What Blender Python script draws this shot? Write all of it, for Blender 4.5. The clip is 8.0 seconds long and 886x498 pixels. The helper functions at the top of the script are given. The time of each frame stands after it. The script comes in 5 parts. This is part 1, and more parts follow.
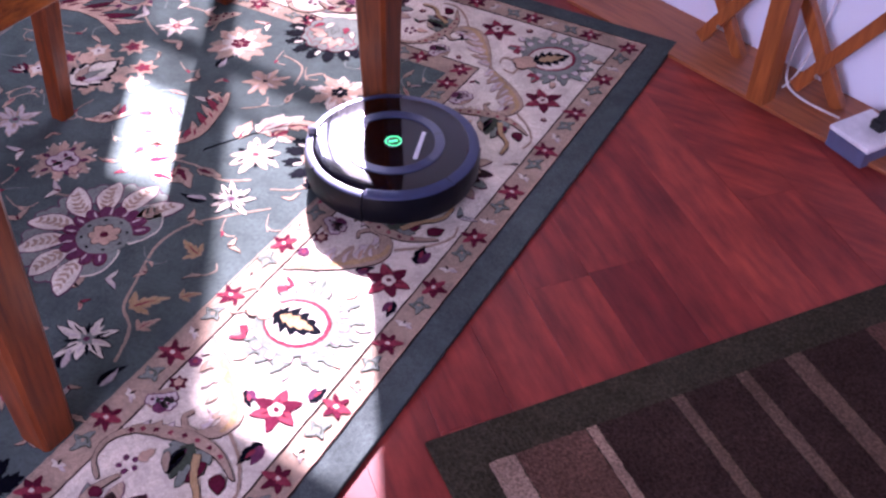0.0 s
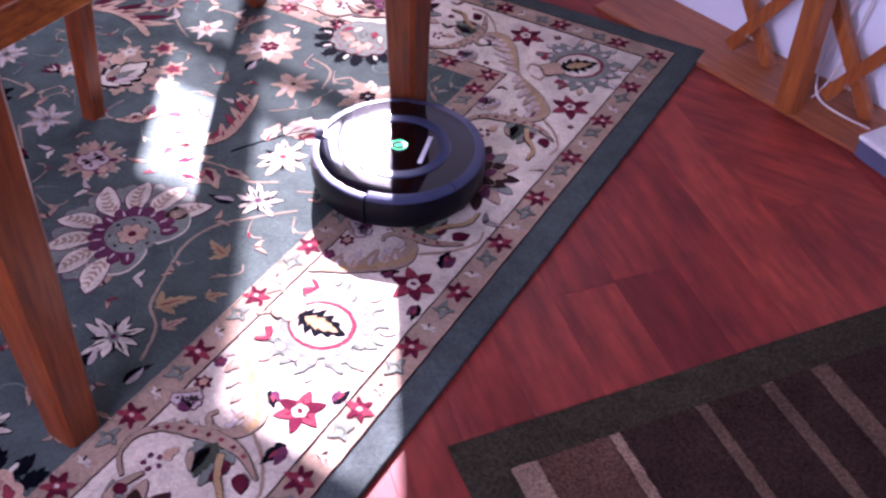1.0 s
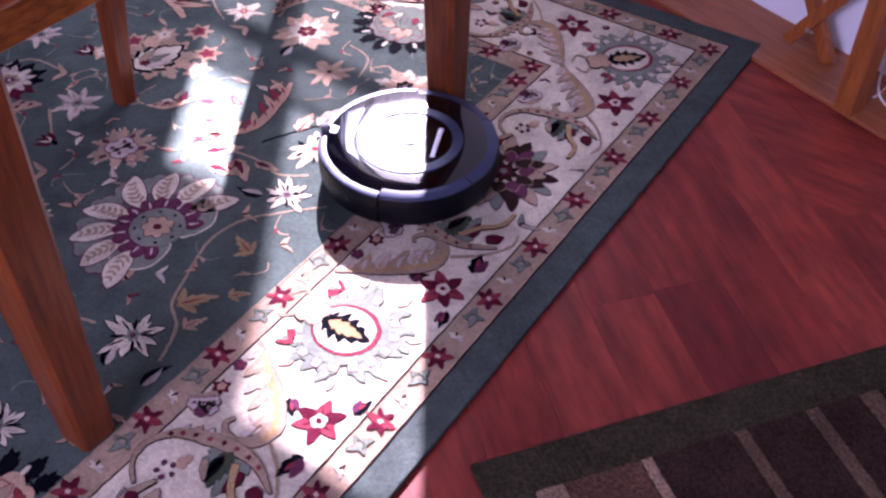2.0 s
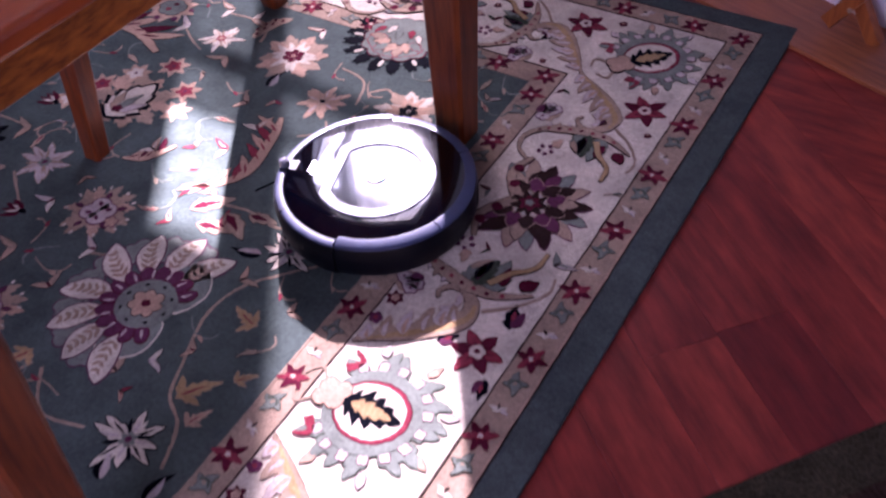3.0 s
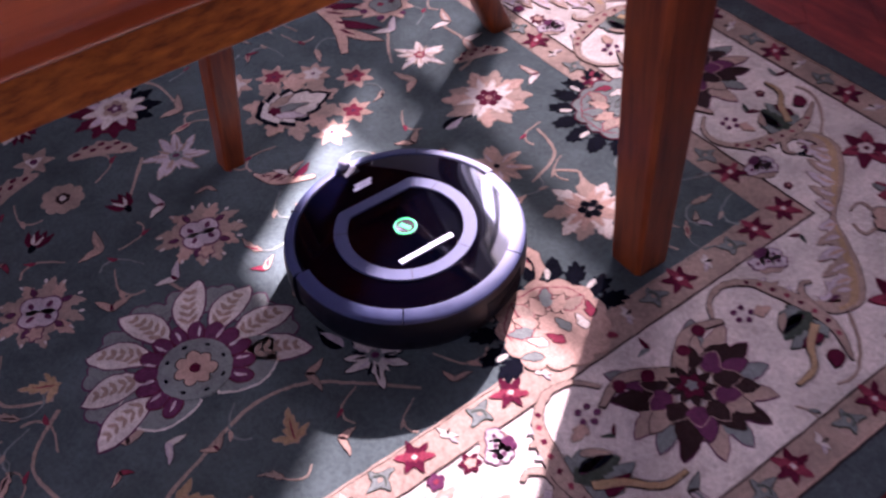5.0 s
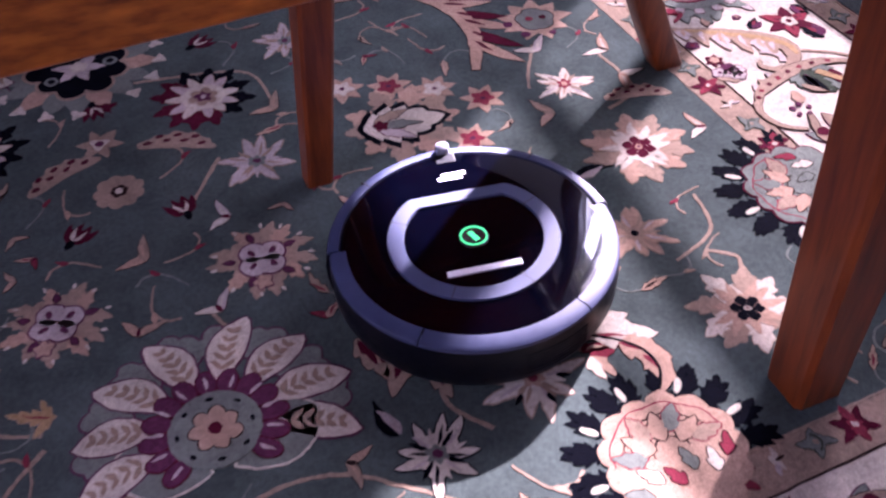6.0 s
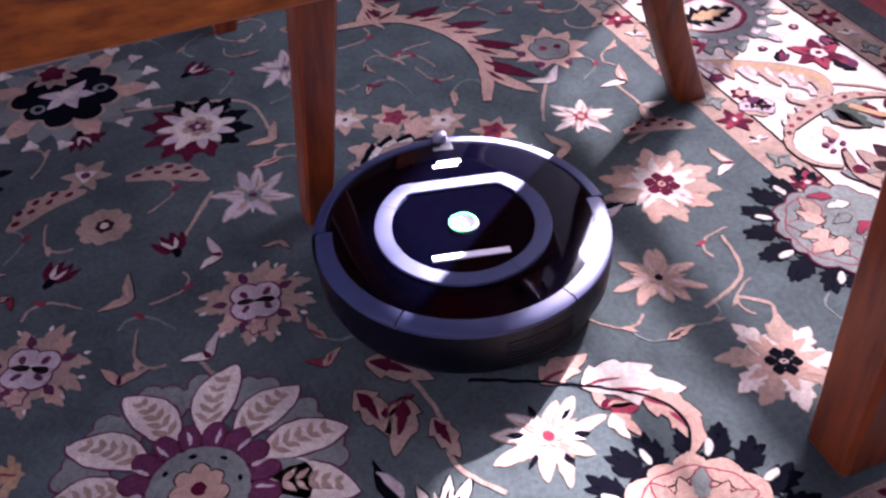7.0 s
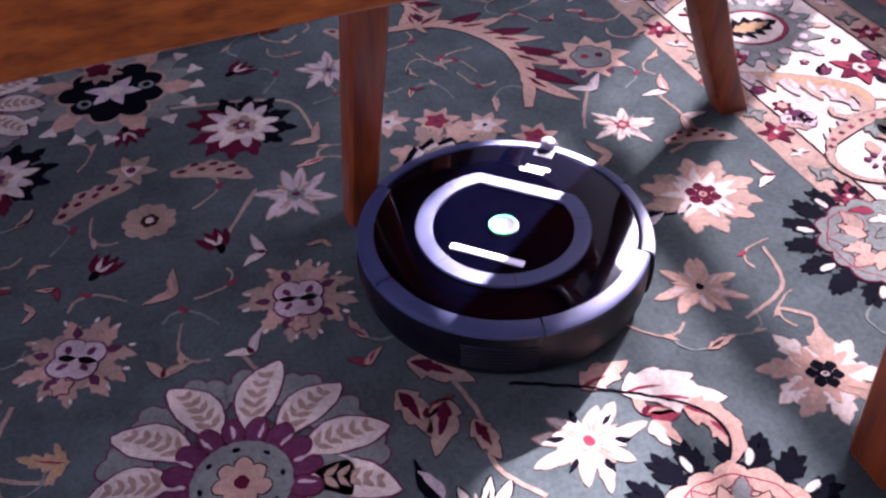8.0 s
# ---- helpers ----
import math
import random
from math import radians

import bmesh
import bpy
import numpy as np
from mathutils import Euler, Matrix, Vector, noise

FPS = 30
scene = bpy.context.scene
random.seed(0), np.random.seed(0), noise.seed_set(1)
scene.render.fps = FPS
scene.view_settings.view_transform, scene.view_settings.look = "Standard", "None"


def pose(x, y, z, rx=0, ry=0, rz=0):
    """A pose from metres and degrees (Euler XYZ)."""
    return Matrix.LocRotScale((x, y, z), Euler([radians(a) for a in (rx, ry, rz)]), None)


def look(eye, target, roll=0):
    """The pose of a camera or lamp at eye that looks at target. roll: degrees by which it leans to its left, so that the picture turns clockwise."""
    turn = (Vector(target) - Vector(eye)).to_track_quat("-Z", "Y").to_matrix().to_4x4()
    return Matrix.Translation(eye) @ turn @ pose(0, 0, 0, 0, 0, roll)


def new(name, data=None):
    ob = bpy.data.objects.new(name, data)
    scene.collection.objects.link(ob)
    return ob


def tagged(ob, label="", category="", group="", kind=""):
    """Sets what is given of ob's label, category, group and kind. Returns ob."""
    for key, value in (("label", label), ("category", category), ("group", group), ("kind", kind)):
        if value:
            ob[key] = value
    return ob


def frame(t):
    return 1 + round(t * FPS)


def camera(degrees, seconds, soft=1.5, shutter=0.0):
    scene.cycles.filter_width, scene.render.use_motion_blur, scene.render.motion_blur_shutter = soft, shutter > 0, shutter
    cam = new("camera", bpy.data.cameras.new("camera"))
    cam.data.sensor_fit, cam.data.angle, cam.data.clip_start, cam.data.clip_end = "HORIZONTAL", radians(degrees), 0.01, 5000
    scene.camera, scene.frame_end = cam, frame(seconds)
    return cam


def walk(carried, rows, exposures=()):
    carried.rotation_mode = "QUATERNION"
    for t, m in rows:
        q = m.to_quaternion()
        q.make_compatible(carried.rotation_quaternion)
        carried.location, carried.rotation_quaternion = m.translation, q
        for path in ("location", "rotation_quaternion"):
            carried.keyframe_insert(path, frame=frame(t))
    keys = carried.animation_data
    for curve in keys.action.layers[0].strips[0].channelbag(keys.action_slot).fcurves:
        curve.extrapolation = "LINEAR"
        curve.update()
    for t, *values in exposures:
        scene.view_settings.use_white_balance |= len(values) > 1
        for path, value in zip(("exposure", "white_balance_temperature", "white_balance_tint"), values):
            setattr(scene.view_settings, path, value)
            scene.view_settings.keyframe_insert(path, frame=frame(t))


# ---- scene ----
cam = camera(47.3, 8.0, soft=2.5, shutter=0.5)
PATH = [
    (0, (0.655, -0.951, 1.298), (-0.086, 0.315, -0.061), 1.5),
    (0.5, (0.661, -0.948, 1.301), (-0.098, 0.307, -0.06), 1.3),
    (1, (0.652, -0.957, 1.298), (-0.13, 0.292, -0.053), 1.3),
    (1.2, (0.65, -0.935, 1.305), (-0.152, 0.275, -0.07), 0.2),
    (2.3, (0.589, -0.819, 1.267), (-0.266, 0.316, -0.14), -0.4),
    (2.5, (0.551, -0.779, 1.24), (-0.29, 0.349, -0.181), -3.2),
    (3, (0.445, -0.685, 1.225), (-0.372, 0.453, -0.203), -4.3),
    (3.5, (0.406, -0.513, 1.199), (-0.594, 0.443, -0.245), -4.8),
    (4, (0.422, -0.381, 1.185), (-0.722, 0.464, -0.221), -2.9),
    (4.2, (0.439, -0.328, 1.177), (-0.728, 0.48, -0.231), -3.4),
    (5.3, (0.231, -0.175, 1.054), (-0.947, 0.495, -0.417), -3.9),
    (5.5, (0.185, -0.144, 1.002), (-1.022, 0.471, -0.469), -2.5),
    (6, (0.106, -0.058, 0.925), (-1.221, 0.45, -0.482), -2.9),
    (6.5, (0.055, -0.028, 0.868), (-1.286, 0.487, -0.523), -2.6),
    (7, (0.033, -0.034, 0.864), (-1.341, 0.485, -0.494), -2.5),
    (7.5, (0.027, -0.046, 0.872), (-1.358, 0.444, -0.485), -2.6),
    (8, (0.031, -0.065, 0.867), (-1.364, 0.425, -0.48), -1.8),
]
EXPOSURES = [(0, 4.80, 5720, 51), (1.2, 4.72, 5720, 51), (2.3, 4.36, 5760, 52), (3, 4.04, 5780, 54), (4, 3.88, 5890, 58), (5.5, 4.00, 5880, 55), (6.5, 4.38, 5780, 51), (8, 4.38, 5780, 51)]
walk(cam, [(t, look(eye, target, roll)) for t, eye, target, roll in PATH], EXPOSURES)

# ---- light ----
SUN_ELEV, SUN_DIR = 32.0, Vector((-0.602, 0.799, 0)).normalized()
world = bpy.data.worlds.new("sky")
scene.world = world
world.use_nodes = True
wn = world.node_tree.nodes
sky = wn.new("ShaderNodeTexSky")
sky.sky_type, sky.sun_disc = "NISHITA", False
sky.sun_elevation = radians(SUN_ELEV)
sky.sun_rotation = math.atan2(SUN_DIR.x, SUN_DIR.y)
wn["Background"].inputs["Strength"].default_value = 0.05
world.node_tree.links.new(sky.outputs[0], wn["Background"].inputs["Color"])
sun_way = (SUN_DIR * math.cos(radians(SUN_ELEV)) + Vector((0, 0, math.sin(radians(SUN_ELEV))))).normalized()
sun = new("sun", bpy.data.lights.new("sun", "SUN"))
sun.data.energy, sun.data.angle, sun.data.color = 5.0, radians(1.2), (1.0, 0.96, 0.88)
sun.matrix_world = look(sun_way * 20, (0, 0, 0))


def window_light(name, eye, target, w, h, power, color):
    lamp = new(name, bpy.data.lights.new(name, "AREA"))
    lamp.data.shape, lamp.data.size, lamp.data.size_y = "RECTANGLE", w, h
    lamp.data.energy, lamp.data.color = power, color
    lamp.matrix_world = look(eye, target)
    return lamp


window_light("sky_light_north", (-1.46, 1.60, 1.27), (-1.2, 0.0, 0.8), 0.70, 0.70, 2.7, (0.86, 0.92, 1.0))
# added fill lamp behind the camera; no such source is in view
window_light("sky_light_south", (-0.02, -2.42, 1.45), (0.0, -0.5, 0.0), 0.9, 1.2, 2.3, (0.92, 0.9, 1.0))


# ---- materials ----
def material(name, rough=0.6, metal=0.0, spec=0.5):
    m = bpy.data.materials.new(name)
    m.use_nodes = True
    b = m.node_tree.nodes["Principled BSDF"]
    b.inputs["Roughness"].default_value = rough
    b.inputs["Metallic"].default_value = metal
    b.inputs["Specular IOR Level"].default_value = spec
    return m, m.node_tree.nodes, m.node_tree.links, b


def coords(nodes, links, scale, rot=(0, 0, 0), space="Object"):
    tc, mp = nodes.new("ShaderNodeTexCoord"), nodes.new("ShaderNodeMapping")
    mp.inputs["Scale"].default_value = scale
    mp.inputs["Rotation"].default_value = rot
    links.new(tc.outputs[space], mp.inputs["Vector"])
    return mp.outputs[0]


def noise_tex(nodes, links, vec, scale, detail=4.0, rough=0.55):
    n = nodes.new("ShaderNodeTexNoise")
    n.inputs["Scale"].default_value, n.inputs["Detail"].default_value, n.inputs["Roughness"].default_value = scale, detail, rough
    links.new(vec, n.inputs["Vector"])
    return n.outputs["Fac"]


def ramp(nodes, links, fac, stops):
    r = nodes.new("ShaderNodeValToRGB")
    els = r.color_ramp.elements
    els[0].position, els[0].color = stops[0][0], (*stops[0][1], 1)
    els[1].position, els[1].color = stops[-1][0], (*stops[-1][1], 1)
    for p, c in stops[1:-1]:
        e = els.new(p)
        e.color = (*c, 1)
    links.new(fac, r.inputs["Fac"])
    return r.outputs["Color"]


def mix(nodes, links, a, b, fac, mode="MULTIPLY"):
    m = nodes.new("ShaderNodeMix")
    m.data_type, m.blend_type = "RGBA", mode
    for sock, val in ((m.inputs[0], fac), (m.inputs[6], a), (m.inputs[7], b)):
        if isinstance(val, (int, float)):
            sock.default_value = val
        elif isinstance(val, tuple):
            sock.default_value = (*val, 1)
        else:
            links.new(val, sock)
    return m.outputs[2]


def bump(nodes, links, b, height, strength, distance):
    n = nodes.new("ShaderNodeBump")
    n.inputs["Strength"].default_value, n.inputs["Distance"].default_value = strength, distance
    links.new(height, n.inputs["Height"])
    links.new(n.outputs[0], b.inputs["Normal"])


def yarn(name, color, pile=900.0):
    """Cut wool pile: tufts, brushed shading, faint colour change."""
    m, n, l, b = material(name, 0.7, 0.0, 0.006)
    v = coords(n, l, (1, 1, 1), space="Object")
    tuft = noise_tex(n, l, v, pile, 2.0)
    cloud = noise_tex(n, l, v, 14.0, 5.0)
    lo, hi = tuple(c * 0.72 for c in color), tuple(min(1, c * 1.16) for c in color)
    base = ramp(n, l, cloud, [(0.3, lo), (0.7, hi)])
    fine = ramp(n, l, tuft, [(0.32, (0.42, 0.42, 0.42)), (0.68, (1.0, 1.0, 1.0))])
    mottle = ramp(n, l, noise_tex(n, l, v, 150.0, 3.0, 0.6), [(0.3, (0.66, 0.66, 0.66)), (0.62, (1.0, 1.0, 1.0))])
    base = mix(n, l, base, mottle, 0.8)
    l.new(mix(n, l, base, fine, 0.9), b.inputs["Base Color"])
    bump(n, l, b, tuft, 0.28 if pile > 500 else 0.8, 0.0015 if pile > 500 else 0.005)
    return m


def wood(name, dark, light, rough=0.3, along=(1.0, 12.0, 12.0), scale=7.0, coat=0.0, by_piece=0.0, spec=0.5):
    m, n, l, b = material(name, rough, 0.0, spec)
    v = coords(n, l, along)
    if by_piece:
        info, add = n.new("ShaderNodeObjectInfo"), n.new("ShaderNodeVectorMath")
        add.operation = "ADD"
        mul = n.new("ShaderNodeVectorMath")
        mul.operation = "SCALE"
        mul.inputs[0].default_value = (31.0, 17.0, 5.0)
        l.new(info.outputs["Random"], mul.inputs["Scale"])
        l.new(v, add.inputs[0])
        l.new(mul.outputs[0], add.inputs[1])
        v = add.outputs[0]
    grain = noise_tex(n, l, v, scale, 8.0, 0.62)
    stain = noise_tex(n, l, coords(n, l, (1, 1, 1)), 5.0, 3.0)
    col = ramp(n, l, grain, [(0.3, dark), (0.5, tuple((a + c) / 2 for a, c in zip(dark, light))), (0.72, light)])
    col = mix(n, l, col, ramp(n, l, stain, [(0.3, (0.7, 0.7, 0.7)), (0.7, (1, 1, 1))]), 0.7)
    if by_piece:
        cloudy = ramp(n, l, noise_tex(n, l, coords(n, l, (1.0, 2.2, 1.0)), 6.0, 5.0, 0.65), [(0.34, (0.52, 0.42, 0.50)), (0.62, (1.0, 1.0, 1.0))])
        col = mix(n, l, col, cloudy, 0.75)
        tone = ramp(n, l, info.outputs["Random"], [(0.0, (1 - by_piece, 0.8 - by_piece, 0.95 - by_piece)), (0.5, (0.8, 0.7, 0.75)), (1.0, (1.0, 1.0, 1.0))])
        col = mix(n, l, col, tone, 1.0)
    l.new(col, b.inputs["Base Color"])
    b.inputs["Coat Weight"].default_value = coat
    b.inputs["Coat Roughness"].default_value = 0.18
    r = n.new("ShaderNodeMapRange")
    r.inputs["To Min"].default_value, r.inputs["To Max"].default_value = rough * 0.8, min(1, rough * 1.5)
    l.new(stain, r.inputs["Value"])
    l.new(r.outputs[0], b.inputs["Roughness"])
    bump(n, l, b, grain, 0.12, 0.001)
    return m


def plastic(name, color, rough, metal=0.0, coat=0.0, dust=0.0, spec=0.5):
    m, n, l, b = material(name, rough, metal, spec)
    v = coords(n, l, (1, 1, 1))
    cloud = noise_tex(n, l, v, 35.0, 6.0, 0.7)
    col = ramp(n, l, cloud, [(0.35, tuple(c * 0.85 for c in color)), (0.7, tuple(min(1, c * 1.1 + dust) for c in color))])
    l.new(col, b.inputs["Base Color"])
    r = n.new("ShaderNodeMapRange")
    r.inputs["From Min"].default_value, r.inputs["From Max"].default_value = 0.3, 0.75
    r.inputs["To Min"].default_value, r.inputs["To Max"].default_value = rough * 0.8, min(1.0, rough * 1.4 + dust * 2)
    l.new(cloud, r.inputs["Value"])
    l.new(r.outputs[0], b.inputs["Roughness"])
    b.inputs["Coat Weight"].default_value = coat
    b.inputs["Coat Roughness"].default_value = 0.03
    return m


def glow(name, color, strength):
    m, n, l, b = material(name, 0.3)
    b.inputs["Base Color"].default_value = (*color, 1)
    b.inputs["Emission Color"].default_value = (*color, 1)
    b.inputs["Emission Strength"].default_value = strength
    return m


def paint(name, color, rough=0.6):
    m, n, l, b = material(name, rough)
    v = coords(n, l, (1, 1, 1))
    c = noise_tex(n, l, v, 3.0, 4.0)
    l.new(ramp(n, l, c, [(0.3, tuple(x * 0.93 for x in color)), (0.7, color)]), b.inputs["Base Color"])
    bump(n, l, b, noise_tex(n, l, v, 160.0, 3.0), 0.15, 0.001)
    return m


SAGE = yarn("sage_wool", (0.086, 0.114, 0.104))
EDGE_GREEN = yarn("edge_green_wool", (0.078, 0.098, 0.092))
CREAM = yarn("cream_wool", (0.70, 0.61, 0.49))
TAN = yarn("tan_wool", (0.40, 0.285, 0.205))
GOLD = yarn("gold_wool", (0.46, 0.30, 0.15))
PEACH = yarn("peach_wool", (0.53, 0.345, 0.245))
ROSE = yarn("rose_wool", (0.27, 0.042, 0.062))
WINE = yarn("wine_wool", (0.105, 0.012, 0.028))
PLUM = yarn("plum_wool", (0.13, 0.035, 0.075))
NAVY = yarn("navy_wool", (0.0045, 0.005, 0.009))
LILAC = yarn("lilac_wool", (0.56, 0.47, 0.44))
GREY = yarn("grey_wool", (0.205, 0.23, 0.195))
MOSS = yarn("moss_wool", (0.060, 0.075, 0.052))
BROWN = yarn("brown_line_wool", (0.036, 0.019, 0.017))
MAT_DARK = yarn("espresso_pile", (0.046, 0.026, 0.021), 190.0)
MAT_BORDER = yarn("umber_pile", (0.052, 0.043, 0.028), 190.0)
MAT_RUST = yarn("rust_brown_pile", (0.125, 0.064, 0.045), 190.0)
MAT_SAND = yarn("sand_pile", (0.33, 0.22, 0.155), 190.0)
MAT_DUN = yarn("dun_pile", (0.14, 0.088, 0.060), 190.0)
FLOOR_WOOD = wood("cherry_laminate", (0.17, 0.020, 0.015), (0.41, 0.064, 0.035), 0.38, (1.4, 9.0, 9.0), 4.0, 0.0, by_piece=0.5, spec=0.22)
TABLE_WOOD = wood("table_cherry", (0.13, 0.024, 0.004), (0.62, 0.19, 0.022), 0.30, (8.0, 2.4, 8.0), 15.0, 0.3)
TOP_WOOD = wood("table_top_cherry", (0.20, 0.032, 0.006), (0.42, 0.085, 0.014), 0.30, (8.0, 1.0, 8.0), 4.0, 0.6, spec=0.3)
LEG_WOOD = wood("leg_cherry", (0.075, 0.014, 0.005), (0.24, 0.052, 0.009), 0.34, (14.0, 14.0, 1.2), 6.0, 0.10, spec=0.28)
RACK_WOOD = wood("rack_pine", (0.20, 0.045, 0.008), (0.42, 0.115, 0.020), 0.4, (14.0, 14.0, 1.5), 6.0, 0.2)
STEP_WOOD = wood("step_oak", (0.20, 0.052, 0.016), (0.42, 0.125, 0.040), 0.4, (1.2, 14.0, 14.0), 6.0, 0.1)
WALL_PAINT = paint("white_wall_paint", (0.74, 0.74, 0.80))
# unseen ceiling and west wall, toned to keep the robot's reflections dark and bluish
CEILING_PAINT = paint("ceiling_paint", (0.36, 0.37, 0.41))
DARK_WALL = wood("dark_wall_wood", (0.06, 0.025, 0.012), (0.16, 0.07, 0.03), 0.5, (14.0, 14.0, 1.2), 5.0)
TRIM_PAINT = paint("white_trim_paint", (0.80, 0.80, 0.78), 0.35)
GLOSS_BLACK = plastic("gloss_black_plastic", (0.0002, 0.0003, 0.0016), 0.06, coat=0.25, dust=0.0001)
MATT_BLACK = plastic("charcoal_plastic", (0.0008, 0.0011, 0.0038), 0.42, dust=0.0003, spec=0.2)
# dark cap made silvery, standing in for the white reflection on it
BUTTON = plastic("button_with_bright_reflection", (0.42, 0.42, 0.44), 0.16, metal=0.9)
RUBBER = plastic("black_rubber", (0.012, 0.012, 0.012), 0.8)
SILVER = plastic("silver_grey_plastic", (0.027, 0.036, 0.082), 0.45, metal=0.0, spec=0.35)
PALE = plastic("pale_grey_plastic", (0.70, 0.70, 0.72), 0.35)
CLEAR = plastic("smoky_lens", (0.16, 0.16, 0.19), 0.08, coat=1.0)
GREEN_GLOW = glow("green_button_light", (0.01, 0.80, 0.22), 0.08)
BOX_WHITE = plastic("white_box_plastic", (0.72, 0.70, 0.70), 0.45)
BOX_GREY = plastic("blue_grey_plastic", (0.09, 0.095, 0.16), 0.5)
CABLE = plastic("white_cable", (0.66, 0.60, 0.58), 0.5)
BRASS = plastic("steel_bolt", (0.5, 0.48, 0.45), 0.3, metal=0.9)


# ---- builders ----
def part(name, bm, mat, parent=None, label=""):
    me = bpy.data.meshes.new(name)
    bm.to_mesh(me)
    bm.free()
    for m in mat if isinstance(mat, (list, tuple)) else [mat]:
        me.materials.append(m)
    ob = new(name, me)
    ob.parent = parent
    if label:
        ob["label"] = label
    return ob


def empty(name, m=None):
    ob = new(name)
    ob.empty_display_size = 0.05
    if m is not None:
        ob.matrix_world = m
    return ob


def smooth(ob, angle=35):
    me = ob.data
    for p in me.polygons:
        p.use_smooth = True
    me.set_sharp_from_angle(angle=radians(angle))
    return ob


def box(bm, lo, hi, bevel=0.0, m=None):
    v = bmesh.ops.create_cube(bm, size=1.0)["verts"]
    size, mid = [b - a for a, b in zip(lo, hi)], [(a + b) / 2 for a, b in zip(lo, hi)]
    for w in v:
        w.co = Vector((w.co.x * size[0] + mid[0], w.co.y * size[1] + mid[1], w.co.z * size[2] + mid[2]))
    if bevel:
        edges = list({e for w in v for e in w.link_edges})
        v = bmesh.ops.bevel(bm, geom=edges, offset=bevel, segments=3, affect="EDGES", profile=0.6)["verts"]
    if m is not None:
        bmesh.ops.transform(bm, matrix=m, verts=list(v))
    return v


def lathe(bm, profile, steps=96, start=0.0, turn=2 * math.pi, cap=False):
    """Turn (radius, height) pairs about z."""
    full = abs(turn - 2 * math.pi) < 1e-6
    rings = []
    for k in range(steps if full else steps + 1):
        a = start + turn * k / steps
        rings.append([bm.verts.new((r * math.cos(a), r * math.sin(a), z)) for r, z in profile])
    count = len(rings)
    for k in range(count if full else count - 1):
        a, b = rings[k], rings[(k + 1) % count]
        for j in range(len(profile) - 1):
            bm.faces.new((a[j], b[j], b[j + 1], a[j + 1]))
    if cap and not full:
        bm.faces.new(rings[0])
        bm.faces.new(list(reversed(rings[-1])))


def post(bm, stations):
    """A bar through stations (x, y, z, width, depth), its edges worn round."""
    rings = []
    for x, y, z, w, d in stations:
        c = 0.10 * min(w, d)
        pts = []
        for sx, sy in ((1, 1), (-1, 1), (-1, -1), (1, -1)):
            px, py = sx * w / 2, sy * d / 2
            first, second = ((px, py - sy * c), (px - sx * c, py))
            pts += [first, second] if sx * sy > 0 else [second, first]
        rings.append([bm.verts.new((x + a, y + b, z)) for a, b in pts])
    for a, b in zip(rings, rings[1:]):
        for k in range(8):
            bm.faces.new((a[k], a[(k + 1) % 8], b[(k + 1) % 8], b[k]))
    bm.faces.new(list(reversed(rings[0])))
    bm.faces.new(rings[-1])


def bar(bm, a, b, w, d, up=(0, 0, 1), bevel=0.0015):
    """A straight square bar from a to b."""
    a, b = Vector(a), Vector(b)
    z = (b - a).normalized()
    x = Vector(up).cross(z).normalized()
    y = z.cross(x)
    m = Matrix((x, y, z)).transposed().to_4x4()
    m.translation = a
    box(bm, (-w / 2, -d / 2, 0), (w / 2, d / 2, (b - a).length), bevel, m)


def tube(name, points, radius, mat, parent=None):
    cu = bpy.data.curves.new(name, "CURVE")
    cu.dimensions, cu.bevel_depth, cu.bevel_resolution, cu.resolution_u = "3D", radius, 3, 8
    sp = cu.splines.new("NURBS")
    sp.points.add(len(points) - 1)
    for p, c in zip(sp.points, points):
        p.co = (*c, 1)
    sp.use_endpoint_u, sp.order_u = True, 4
    cu.materials.append(mat)
    ob = new(name, cu)
    ob.parent = parent
    return ob


# ---- setting ----
RUG_TOP = 0.012
N_WALL = 1.42
W0, W1, SILL, HEAD = -1.862, -1.05, 0.28, 2.02


